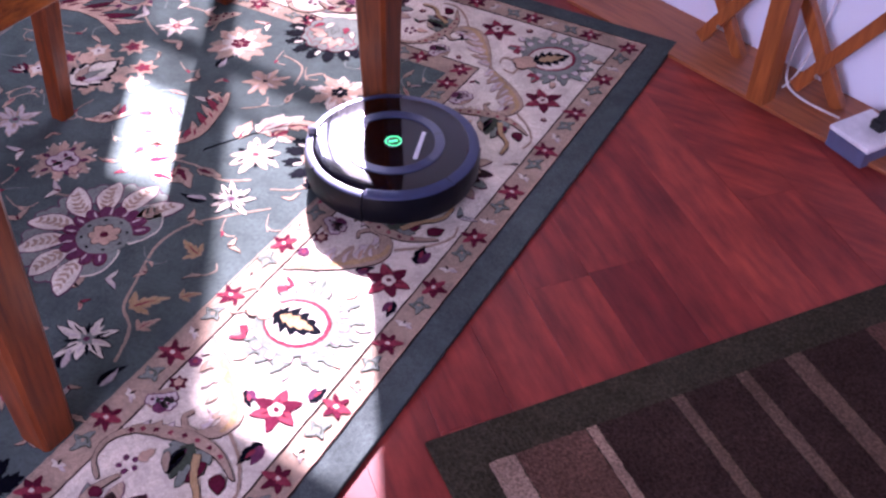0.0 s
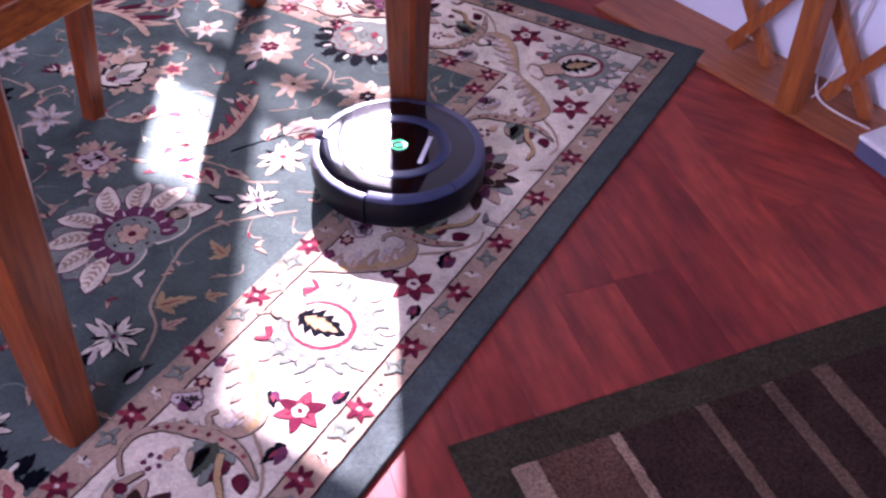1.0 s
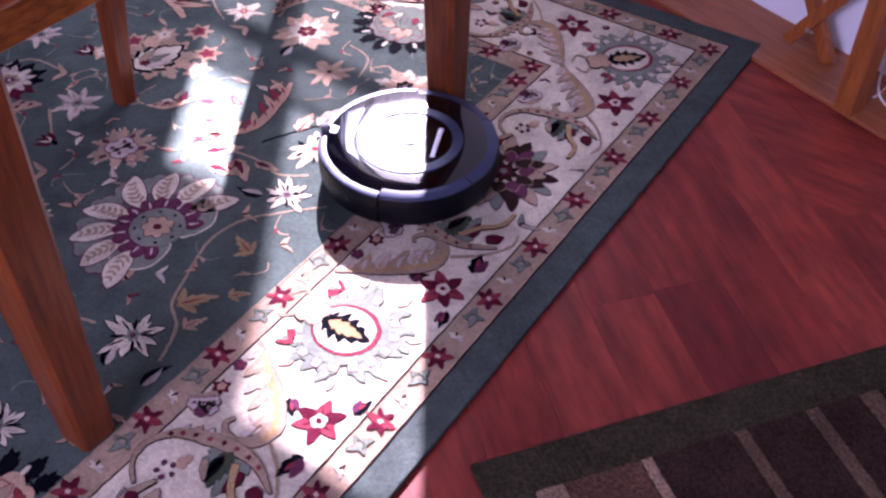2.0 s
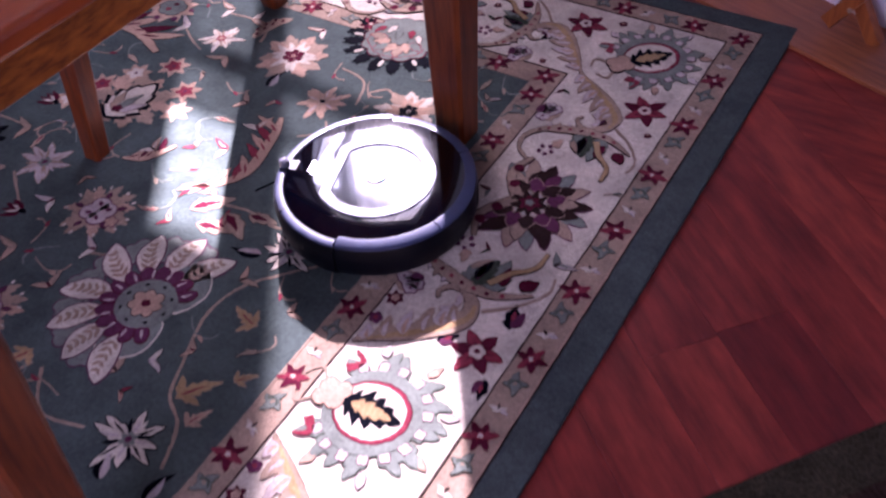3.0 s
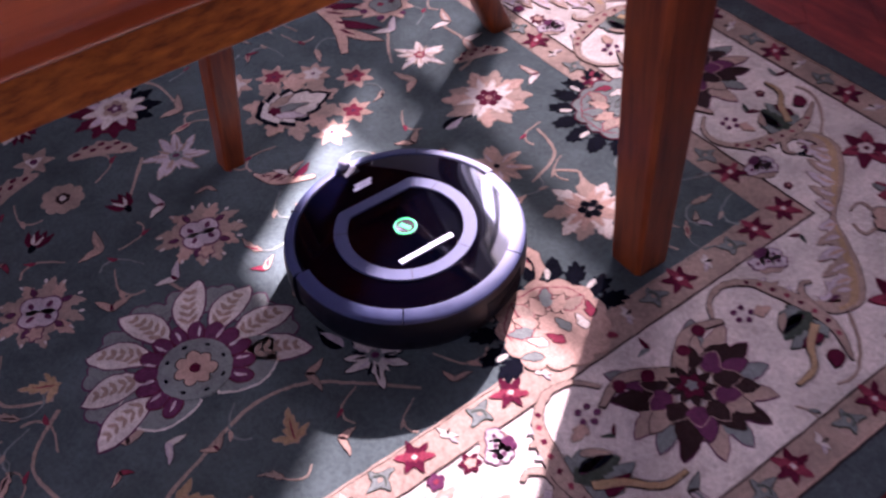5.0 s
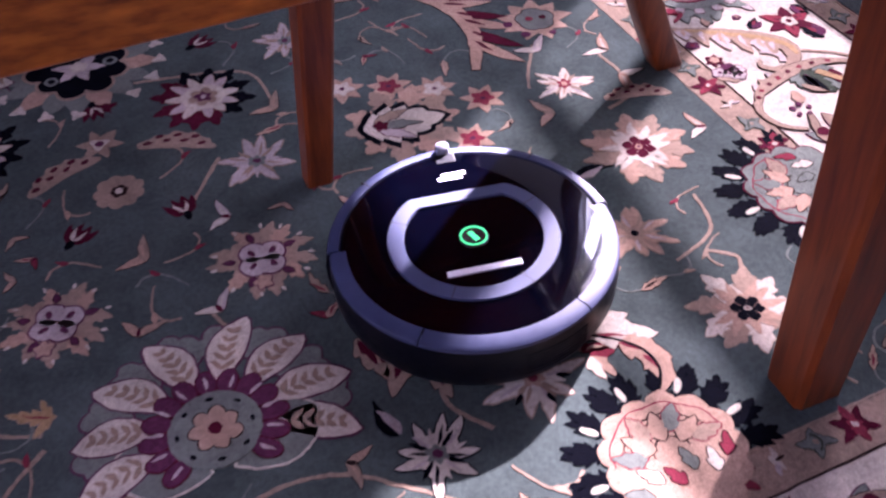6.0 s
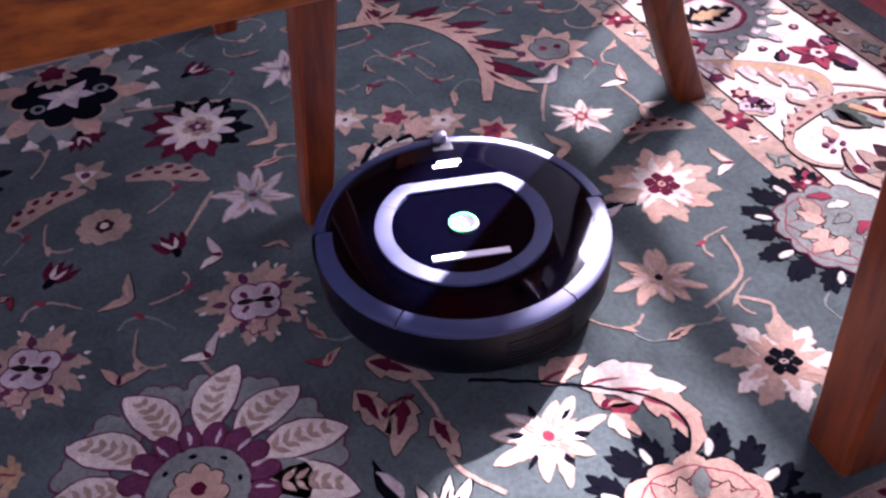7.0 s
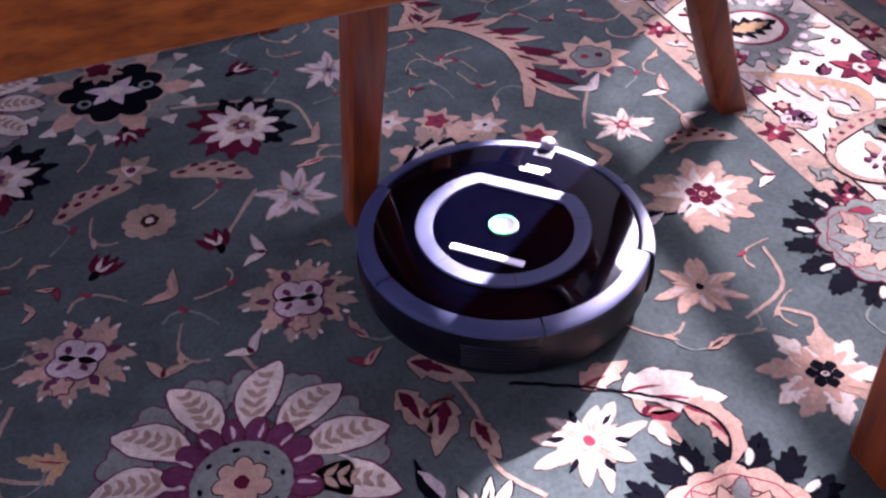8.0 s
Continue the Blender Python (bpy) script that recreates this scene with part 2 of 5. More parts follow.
def walls():
    bm = bmesh.new()
    for lo, hi in (((-4.0, N_WALL, 0), (W0, N_WALL + 0.16, 2.5)), ((W1, N_WALL, 0), (-0.25, N_WALL + 0.16, 2.5)),
                   ((W0, N_WALL, 0), (W1, N_WALL + 0.16, SILL)), ((W0, N_WALL, HEAD), (W1, N_WALL + 0.16, 2.5))):
        box(bm, lo, hi)
    tagged(part("wall_north", bm, WALL_PAINT), "white painted wall with a wide window", "wall", kind="structure")
    bm = bmesh.new()
    box(bm, (-0.02, 0.0, 0), (2.9, 0.14, 2.5), m=pose(-0.25, N_WALL - 0.002, 0, 0, 0, -18.1))
    tagged(part("wall_angled", bm, WALL_PAINT), "white painted angled wall behind the wooden rack", "wall", kind="structure")
    bm = bmesh.new()
    box(bm, (2.30, -2.6, 0), (2.44, 0.66, 2.5))
    tagged(part("wall_east", bm, WALL_PAINT), "plain white painted wall", "wall", kind="structure")
    bm = bmesh.new()
    box(bm, (-4.14, -2.6, 0), (-4.0, N_WALL + 0.16, 2.5))
    tagged(part("wall_west", bm, DARK_WALL), "plain unseen wall in dark wood, chosen to darken reflections", "wall", kind="structure")
    bm = bmesh.new()
    for lo, hi in (((-4.0, -2.6, 0), (-0.5, -2.46, 2.5)), ((1.1, -2.6, 0), (2.3, -2.46, 2.5)),
                   ((-0.5, -2.6, 0), (1.1, -2.46, 0.8)), ((-0.5, -2.6, 2.1), (1.1, -2.46, 2.5))):
        box(bm, lo, hi)
    # the opening is added to let the fill lamp in
    tagged(part("wall_south", bm, WALL_PAINT), "plain white painted wall with an added opening for fill light", "wall", kind="structure")
    bm = bmesh.new()
    box(bm, (-4.14, -2.6, 2.5), (2.6, 1.6, 2.62))
    tagged(part("ceiling", bm, CEILING_PAINT), "plain pale grey ceiling", "ceiling", kind="structure")


def window(name, x0, x1, y0, y1, z0, z1, posts, rails, wide=0.06):
    top = tagged(empty(name), "white painted wooden window outside the view", "window", kind="structure")
    ym = (y0 + y1) / 2
    bm = bmesh.new()
    for lo, hi in (((x0, ym - 0.03, z0), (x0 + 0.045, ym + 0.03, z1)), ((x1 - 0.045, ym - 0.03, z0), (x1, ym + 0.03, z1)),
                   ((x0 + 0.045, ym - 0.03, z0), (x1 - 0.045, ym + 0.03, z0 + 0.045)), ((x0 + 0.045, ym - 0.03, z1 - 0.045), (x1 - 0.045, ym + 0.03, z1))):
        box(bm, lo, hi, 0.003)
    part("window_frame", bm, TRIM_PAINT, top)
    for x in posts:
        bm = bmesh.new()
        box(bm, (x - wide / 2, ym - 0.022, z0 + 0.045), (x + wide / 2, ym + 0.022, z1 - 0.045), 0.003)
        part("mullion", bm, TRIM_PAINT, top)
    for z in rails:
        bm = bmesh.new()
        box(bm, (x0 + 0.045, ym - 0.018, z - 0.016), (x1 - 0.045, ym + 0.018, z + 0.016), 0.003)
        part("rail", bm, TRIM_PAINT, top)
    bm = bmesh.new()
    inside = y0 if y0 > 0 else y1
    way = -1 if y0 > 0 else 1
    a, b = sorted((inside + way * 0.05, inside - way * 0.06))
    box(bm, (x0 - 0.04, a, z0 - 0.03), (x1 + 0.04, b, z0 - 0.002), 0.004)
    part("window_sill", bm, TRIM_PAINT, top)


def ground():
    bm = bmesh.new()
    box(bm, (-60, -60, -0.5), (60, 60, -0.03))
    tagged(part("ground", bm, paint("garden_ground", (0.12, 0.13, 0.07))), "plain garden ground outside", "ground", kind="structure")


walls()
window("window_1", W0, W1, N_WALL, N_WALL + 0.16, SILL, HEAD, (-1.567,), (0.78, 1.62), 0.06)
# added unseen window, an opening for the fill lamp behind the camera
window("window_2", -0.5, 1.1, -2.6, -2.46, 0.8, 2.1, (0.3,), ())
ground()


def window_shutter():
    """Slatted shutter outside the upper half of one pane. Unseen; added to block the sun there."""
    top = tagged(empty("window_shutter"), "white slatted shutter added out of view to block sun from half the window", "shutter")
    x0, x1, y, z0, z1 = -2.28, -1.705, 1.68, 1.262, 2.34
    for lo, hi in (((x0, y - 0.015, z0), (x0 + 0.05, y + 0.015, z1)), ((x1 - 0.05, y - 0.015, z0), (x1, y + 0.015, z1)),
                   ((x0 + 0.05, y - 0.015, z0), (x1 - 0.05, y + 0.015, z0 + 0.06)), ((x0 + 0.05, y - 0.015, z1 - 0.06), (x1 - 0.05, y + 0.015, z1))):
        bm = bmesh.new()
        box(bm, lo, hi, 0.003)
        part("frame", bm, TRIM_PAINT, top)
    for z in (1.35, 2.18):
        bm = bmesh.new()
        box(bm, (x0 + 0.01, N_WALL + 0.158, z - 0.02), (x0 + 0.04, y - 0.014, z + 0.02), 0.002)
        part("hinge", bm, BRASS, top)
    for k in range(20):
        bm = bmesh.new()
        box(bm, (x0 + 0.05, -0.032, -0.004), (x1 - 0.05, 0.032, 0.004), 0.001, pose(0, y, z0 + 0.075 + k * 0.0505, -55, 0, 0))
        part("slat", bm, TRIM_PAINT, top)


window_shutter()



def cafe_curtain():
    """Sheer cloth on a thin rod over the lower half of the window. Unseen; added to weaken the low sun."""
    sheer, n, l, b = material("sheer_cloth", 0.9)
    b.inputs["Base Color"].default_value = (0.75, 0.74, 0.72, 1)
    weave = noise_tex(n, l, coords(n, l, (260.0, 260.0, 60.0)), 1.0, 2.0)
    clear, both, part_of = n.new("ShaderNodeBsdfTransparent"), n.new("ShaderNodeMixShader"), n.new("ShaderNodeMapRange")
    part_of.inputs["To Min"].default_value, part_of.inputs["To Max"].default_value = 0.80, 0.93
    l.new(weave, part_of.inputs["Value"])
    l.new(part_of.outputs[0], both.inputs[0])
    l.new(clear.outputs[0], both.inputs[1])
    l.new(b.outputs[0], both.inputs[2])
    l.new(both.outputs[0], n["Material Output"].inputs["Surface"])
    top = tagged(empty("cafe_curtain"), "unseen sheer white curtain on a thin rod, added to weaken the low sun", "curtain")
    bm = bmesh.new()
    cols = 90
    rows = []
    for k in range(cols + 1):
        u = k / cols
        x, y = -1.85 + 0.79 * u, 1.436 + 0.006 * math.sin(u * 75) + 0.003 * math.sin(u * 31)
        rows.append((bm.verts.new((x, y, 0.30)), bm.verts.new((x, y, 0.845))))
    for a, c in zip(rows, rows[1:]):
        bm.faces.new((a[0], c[0], c[1], a[1]))
    smooth(part("cloth", bm, sheer, top), 80)
    bm = bmesh.new()
    lathe(bm, [(0.0, -0.40), (0.005, -0.40), (0.005, 0.40), (0.0, 0.40)], 16)
    bmesh.ops.transform(bm, matrix=pose(-1.455, 1.436, 0.850, 0, 90, 0), verts=bm.verts[:])
    part("rod", bm, BRASS, top)
    veil, n, l, b = material("veil_cloth", 0.9)
    b.inputs["Base Color"].default_value = (0.8, 0.8, 0.78, 1)
    weave = noise_tex(n, l, coords(n, l, (260.0, 260.0, 60.0)), 1.0, 2.0)
    clear, thin, both, cloth, part_of = n.new("ShaderNodeBsdfTransparent"), n.new("ShaderNodeBsdfTranslucent"), n.new("ShaderNodeMixShader"), n.new("ShaderNodeMixShader"), n.new("ShaderNodeMapRange")
    part_of.inputs["To Min"].default_value, part_of.inputs["To Max"].default_value = 0.60, 0.76
    cloth.inputs[0].default_value = 0.5
    l.new(weave, part_of.inputs["Value"])
    l.new(part_of.outputs[0], both.inputs[0])
    l.new(clear.outputs[0], both.inputs[1])
    l.new(b.outputs[0], cloth.inputs[1])
    l.new(thin.outputs[0], cloth.inputs[2])
    l.new(cloth.outputs[0], both.inputs[2])
    l.new(both.outputs[0], n["Material Output"].inputs["Surface"])
    # unseen sheer, added so that less sun comes through this pane
    side = tagged(empty("sheer_curtain"), "thin white unseen sheer added to weaken the sun through one pane", "curtain")
    bm = bmesh.new()
    rows = []
    for k in range(61):
        u = k / 60
        x, y = -1.567 + 0.49 * u, 1.452 + 0.006 * math.sin(u * 48) + 0.003 * math.sin(u * 19)
        rows.append((bm.verts.new((x, y, 0.84)), bm.verts.new((x, y, 1.985))))
    for a, c in zip(rows, rows[1:]):
        bm.faces.new((a[0], c[0], c[1], a[1]))
    smooth(part("cloth", bm, veil, side), 80)
    # extra cloth layers added to dim the left edge of the sun patch
    for back in (0.010, 0.018):
        bm = bmesh.new()
        rows = [(bm.verts.new((-1.562 + 0.070 * k / 8, 1.452 + back + 0.003 * math.sin(k * 1.7), 0.84)), bm.verts.new((-1.562 + 0.070 * k / 8, 1.452 + back + 0.003 * math.sin(k * 1.7), 1.985))) for k in range(9)]
        for a, c in zip(rows, rows[1:]):
            bm.faces.new((a[0], c[0], c[1], a[1]))
        smooth(part("hem_fold", bm, veil, side), 80)
    bm = bmesh.new()
    lathe(bm, [(0.0, -0.25), (0.005, -0.25), (0.005, 0.25), (0.0, 0.25)], 16)
    bmesh.ops.transform(bm, matrix=pose(-1.322, 1.452, 1.990, 0, 90, 0), verts=bm.verts[:])
    part("rod", bm, BRASS, side)


cafe_curtain()


# ---- table ----
def dining_table():
    t = tagged(empty("dining_table", pose(-0.33, 0.05, RUG_TOP)), "polished cherry wood dining table standing on the green rug", "table")
    bm = bmesh.new()
    box(bm, (-1.75, -0.56, 0.705), (0.02, 0.553, 0.733), 0.009)
    smooth(part("tabletop", bm, TOP_WOOD, t), 60)
    bm = bmesh.new()
    box(bm, (-0.045, -0.48, 0.638), (-0.018, 0.50, 0.704), 0.003)
    part("apron", bm, TABLE_WOOD, t)
    bm = bmesh.new()
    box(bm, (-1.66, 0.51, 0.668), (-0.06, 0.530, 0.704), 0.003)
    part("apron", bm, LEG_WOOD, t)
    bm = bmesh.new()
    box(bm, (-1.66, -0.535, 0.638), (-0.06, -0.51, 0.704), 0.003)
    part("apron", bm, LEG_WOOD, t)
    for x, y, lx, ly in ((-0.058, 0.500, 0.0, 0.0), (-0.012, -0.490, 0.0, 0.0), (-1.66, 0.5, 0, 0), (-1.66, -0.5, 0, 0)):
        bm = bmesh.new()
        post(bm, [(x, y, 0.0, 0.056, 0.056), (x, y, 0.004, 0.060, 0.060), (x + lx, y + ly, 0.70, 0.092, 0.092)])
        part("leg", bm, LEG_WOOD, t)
    return t


def dining_chair():
    """Seat on tapered front legs; sabre back legs run up into the posts of a slatted back."""
    c = tagged(empty("dining_chair", pose(0, 0, RUG_TOP)), "cherry wood dining chair with curved back legs, pushed under the table", "chair")
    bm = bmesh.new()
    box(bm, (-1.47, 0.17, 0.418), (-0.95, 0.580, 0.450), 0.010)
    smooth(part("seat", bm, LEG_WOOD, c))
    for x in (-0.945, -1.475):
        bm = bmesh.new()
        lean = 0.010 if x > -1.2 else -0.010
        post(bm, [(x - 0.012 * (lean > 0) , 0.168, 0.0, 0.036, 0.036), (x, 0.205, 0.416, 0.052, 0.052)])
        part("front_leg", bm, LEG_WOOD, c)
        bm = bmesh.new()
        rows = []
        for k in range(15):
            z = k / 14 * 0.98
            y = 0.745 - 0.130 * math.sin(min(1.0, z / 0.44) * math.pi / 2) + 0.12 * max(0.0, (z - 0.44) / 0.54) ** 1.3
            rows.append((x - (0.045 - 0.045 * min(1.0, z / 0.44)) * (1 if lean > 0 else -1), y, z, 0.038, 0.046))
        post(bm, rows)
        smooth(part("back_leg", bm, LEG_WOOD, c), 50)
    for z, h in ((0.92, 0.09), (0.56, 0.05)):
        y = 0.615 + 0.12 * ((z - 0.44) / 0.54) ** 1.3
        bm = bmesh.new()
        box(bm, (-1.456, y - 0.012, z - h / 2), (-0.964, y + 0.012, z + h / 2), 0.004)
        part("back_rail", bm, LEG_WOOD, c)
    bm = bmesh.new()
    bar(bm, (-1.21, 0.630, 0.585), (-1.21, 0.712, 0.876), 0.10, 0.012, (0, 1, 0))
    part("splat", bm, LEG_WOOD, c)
    return c


dining_table()
dining_chair()


# ---- robot vacuum ----
def ring_flat(bm, ro, ri, fo, fi, z, h, steps=120):
    """A band between two circles, both cut straight in front (+x)."""
    def edge(r, f, a):
        c = math.cos(a)
        return min(r, f / c) if c > 0.05 else r
    rows = []
    for k in range(steps):
        a = 2 * math.pi * k / steps
        o, i = edge(ro, fo, a), edge(ri, fi, a)
        prof = ((o, z), (o - 0.0012, z + h), (i + 0.0012, z + h), (i, z))
        rows.append([bm.verts.new((r * math.cos(a), r * math.sin(a), zz)) for r, zz in prof])
    for k in range(steps):
        a, b = rows[k], rows[(k + 1) % steps]
        for j in range(3):
            bm.faces.new((a[j], b[j], b[j + 1], a[j + 1]))


def robot_vacuum():
    r = tagged(empty("robot_vacuum"), "round glossy black robot vacuum with silver rings and lit button", "robot vacuum")
    bm = bmesh.new()
    lathe(bm, [(0.0, 0.012), (0.152, 0.012), (0.164, 0.018), (0.1705, 0.035), (0.1715, 0.060), (0.170, 0.079), (0.152, 0.080)], 128, radians(83.4), radians(193.2), True)
    smooth(part("body", bm, MATT_BLACK, r))
    bm = bmesh.new()
    lathe(bm, [(0.150, 0.014), (0.165, 0.016), (0.1730, 0.024), (0.1760, 0.045), (0.1760, 0.066), (0.1735, 0.0815), (0.165, 0.083), (0.160, 0.080)], 128, radians(-83), radians(166), True)
    smooth(part("bumper", bm, MATT_BLACK, r, "matt black front bumper"))
    bm = bmesh.new()
    lathe(bm, [(0.1730, 0.0812), (0.1715, 0.0850), (0.1660, 0.0872), (0.1590, 0.0868), (0.1585, 0.082)], 128, radians(-83), radians(166), True)
    smooth(part("bumper_trim", bm, SILVER, r, "silver grey bumper trim"))
    for a0, da in ((83.5, 61.5), (145, 70), (215, 61.5)):
        bm = bmesh.new()
        lathe(bm, [(0.1702, 0.0795), (0.1695, 0.0835), (0.1650, 0.0868), (0.1500, 0.0878), (0.1495, 0.082)], 48, radians(a0 + 0.35), radians(da - 0.7), True)
        smooth(part("rear_trim", bm, SILVER, r, "silver grey rear trim"))
    bm = bmesh.new()
    lathe(bm, [(0.1575, 0.080), (0.1570, 0.0850), (0.1555, 0.0868), (0.1530, 0.0876), (0.10, 0.0880), (0.0, 0.0882)], 128)
    smooth(part("top_cover", bm, GLOSS_BLACK, r, "glossy black top cover"))
    bm = bmesh.new()
    ring_flat(bm, 0.1025, 0.0815, 0.082, 0.0630, 0.0865, 0.0042)
    smooth(part("inner_ring", bm, SILVER, r, "silver grey ring with a flat front"))
    for a in (62, 152, 208, 298):
        bm = bmesh.new()
        box(bm, (0.0812, -0.0005, 0.0900), (0.1028, 0.0005, 0.09085), 0, pose(0, 0, 0, 0, 0, a))
        part("ring_seam", bm, RUBBER, r)
    for a in (40, -40):
        bm = bmesh.new()
        box(bm, (0.1600, -0.0006, 0.080), (0.1736, 0.0006, 0.0873), 0, pose(0, 0, 0, 0, 0, a))
        part("trim_seam", bm, RUBBER, r)
    for a in (-62, 62):
        bm = bmesh.new()
        lathe(bm, [(0.0, 0.0008), (0.0042, 0.0008), (0.0048, 0.0), (0.0, 0.0)], 16)
        bmesh.ops.transform(bm, matrix=pose(0, 0, 0, 0, 0, a) @ pose(0.1760, 0, 0.055, 0, 90, 0), verts=bm.verts[:])
        part("sensor_hole", bm, RUBBER, r, "small dark sensor window")
    bm = bmesh.new()
    lathe(bm, [(0.0178, 0.0840), (0.0176, 0.0900), (0.0165, 0.0906), (0.0150, 0.0902), (0.0, 0.0900)], 48)
    b = smooth(part("button", bm, BUTTON, r, "glossy round button with a green light"))
    bm = bmesh.new()
    lathe(bm, [(0.0164, 0.0905), (0.0162, 0.0912), (0.0144, 0.0912), (0.0142, 0.0900)], 48)
    part("light_ring", bm, GREEN_GLOW, b, "green lit ring")
    bm = bmesh.new()
    box(bm, (-0.0085, -0.0032, 0.0900), (0.0085, 0.0032, 0.0907), 0.0006, pose(0, 0, 0, 0, 0, 24))
    part("light_bar", bm, GREEN_GLOW, b, "green lit mark")
    bm = bmesh.new()
    box(bm, (-0.0575, -0.044, 0.0872), (-0.0485, 0.044, 0.0900), 0.0012)
    smooth(part("handle_strip", bm, PALE, r, "pale strip on the carrying handle"))
    for x, y0, y1 in ((0.117, -0.018, 0.012), (0.110, -0.013, 0.018)):
        bm = bmesh.new()
        box(bm, (x - 0.0032, y0, 0.0868), (x + 0.0032, y1, 0.0884), 0.0005)
        part("emblem_bar", bm, PALE, r, "pale printed mark")
    bm = bmesh.new()
    lathe(bm, [(0.0, 0.010), (0.005, 0.0095), (0.0085, 0.007), (0.0095, 0.0), (0.0095, -0.010), (0.0, -0.010)], 32)
    bmesh.ops.transform(bm, matrix=pose(0.1655, 0, 0.0895), verts=bm.verts[:])
    smooth(part("sensor_dome", bm, CLEAR, r, "small smoky sensor dome"))
    bm = bmesh.new()
    box(bm, (0.140, -0.013, 0.0835), (0.158, 0.013, 0.0885), 0.002)
    part("sensor_mount", bm, MATT_BLACK, r)
    bm = bmesh.new()
    for k in range(7):
        lathe(bm, [(0.1712, 0.034 + k * 0.005), (0.1722, 0.0355 + k * 0.005), (0.1712, 0.037 + k * 0.005)], 16, radians(185), radians(28), True)
    part("vent_grille", bm, MATT_BLACK, r, "ridged exhaust grille")
    for y in (-0.115, 0.115):
        bm = bmesh.new()
        lathe(bm, [(0.0, -0.012), (0.027, -0.012), (0.030, -0.009), (0.030, 0.009), (0.027, 0.012), (0.0, 0.012)], 32)
        bmesh.ops.transform(bm, matrix=pose(0, y, 0.0285, 90, 0, 0), verts=bm.verts[:])
        part("wheel", bm, RUBBER, r)
    bm = bmesh.new()
    lathe(bm, [(0.0, -0.010), (0.012, -0.010), (0.0135, -0.006), (0.0135, 0.006), (0.012, 0.010), (0.0, 0.010)], 24)
    bmesh.ops.transform(bm, matrix=pose(0.125, 0, 0.0125, 90, 0, 0), verts=bm.verts[:])
    part("caster", bm, RUBBER, r)
    return r


robot = robot_vacuum()


# ---- rugs ----
def rug_slab(name, p0, p1, q0, q1, z0, z1, mat, parent, bevel=0.0):
    bm = bmesh.new()
    box(bm, (p0, q0, z0), (p1, q1, z1), bevel)
    return part(name, bm, mat, parent)


RUG_W, RUG_E, RUG_S, RUG_N = -1.90, 0.088, -1.60, 1.185


def persian_rug():
    top = tagged(empty("floral_rug", pose(0, 0, 0, 0, 0, 1.95)), "sage green floral wool rug with a cream flowered border", "rug")
    rug_slab("edge_band", RUG_W, RUG_E, RUG_S, RUG_N, 0.0, 0.0105, EDGE_GREEN, top, 0.004)
    for k, (inset, mat, name) in enumerate(((0.058, TAN, "outer_border"), (0.115, CREAM, "main_border"), (0.357, TAN, "inner_border"), (0.410, SAGE, "field"))):
        rug_slab(name, RUG_W + inset, RUG_E - inset, RUG_S + inset, RUG_N - inset, 0.008, 0.0110 + 0.0004 * k, mat, top)
    return top


rug = persian_rug()
# ---- rug motifs ----
RNG = random.Random(11)


def turned(pts, x=0.0, y=0.0, a=0.0, k=1.0):
    c, s = math.cos(radians(a)) * k, math.sin(radians(a)) * k
    return [(x + c * u - s * v, y + s * u + c * v) for u, v in pts]


def rosette(r, n, depth=0.4, power=1.0, steps=8, wobble=0.05):
    """n petals; power under 1 gives sharp tips, over 1 round ones."""
    pts = []
    for k in range(n):
        rr = r * (1 + RNG.uniform(-wobble, wobble))
        for j in range(steps):
            u = 2 * j / steps - 1
            pts.append((rr * (1 - depth * abs(u) ** power), 2 * math.pi * (k + j / steps) / n))
    return [(q * math.cos(a), q * math.sin(a)) for q, a in pts]


def leaf(length, width, bend=0.0, teeth=0, bite=0.35, steps=14):
    """A leaf from the root (0, 0) along +y, bent sideways, its edges toothed if wanted."""
    right, left = [], []
    for j in range(steps + 1):
        u = j / steps
        w = width / 2 * math.sin(math.pi * min(1, u) ** 0.75) ** 0.9 if 0 < u < 1 else 0
        if teeth:
            w *= 1 - bite * (1 - (u * teeth) % 1.0)
        x, y = bend * length * u * u, length * u * (1 - 0.25 * abs(bend) * u)
        right.append((x + w, y))
        left.append((x - w, y))
    return right + left[-2:0:-1]


def curve(points, per=8):
    """Smooth line through points."""
    p = [points[0], *points, points[-1]]
    out = []
    for a, b, c, d in zip(p, p[1:], p[2:], p[3:]):
        for j in range(per):
            t = j / per
            out.append(tuple(0.5 * (2 * b[i] + (c[i] - a[i]) * t + (2 * a[i] - 5 * b[i] + 4 * c[i] - d[i]) * t * t + (3 * b[i] - a[i] - 3 * c[i] + d[i]) * t ** 3) for i in (0, 1)))
    return out + [points[-1]]


def ribbon(points, w0, w1, per=8, teeth=0, swell=0.0):
    """A band along a smooth line; its width goes from w0 to w1, with teeth on one side."""
    line = curve(points, per)
    n = len(line)
    one, two = [], []
    for k, (x, y) in enumerate(line):
        ax, ay = line[max(0, k - 1)]
        bx, by = line[min(n - 1, k + 1)]
        d = math.hypot(bx - ax, by - ay) or 1
        nx, ny = -(by - ay) / d, (bx - ax) / d
        u = k / (n - 1)
        w = (w0 + (w1 - w0) * u + swell * math.sin(math.pi * u)) / 2
        g = w * (1 + 0.7 * (1 - (u * teeth) % 1.0)) if teeth else w
        one.append((x + nx * g, y + ny * g))
        two.append((x - nx * w, y - ny * w))
    return one + two[::-1]


def disc(r, n=14):
    return [(r * math.cos(2 * math.pi * k / n), r * math.sin(2 * math.pi * k / n)) for k in range(n)]


def oval(a, b, n=14):
    return [(a * math.cos(2 * math.pi * k / n), b * math.sin(2 * math.pi * k / n)) for k in range(n)]


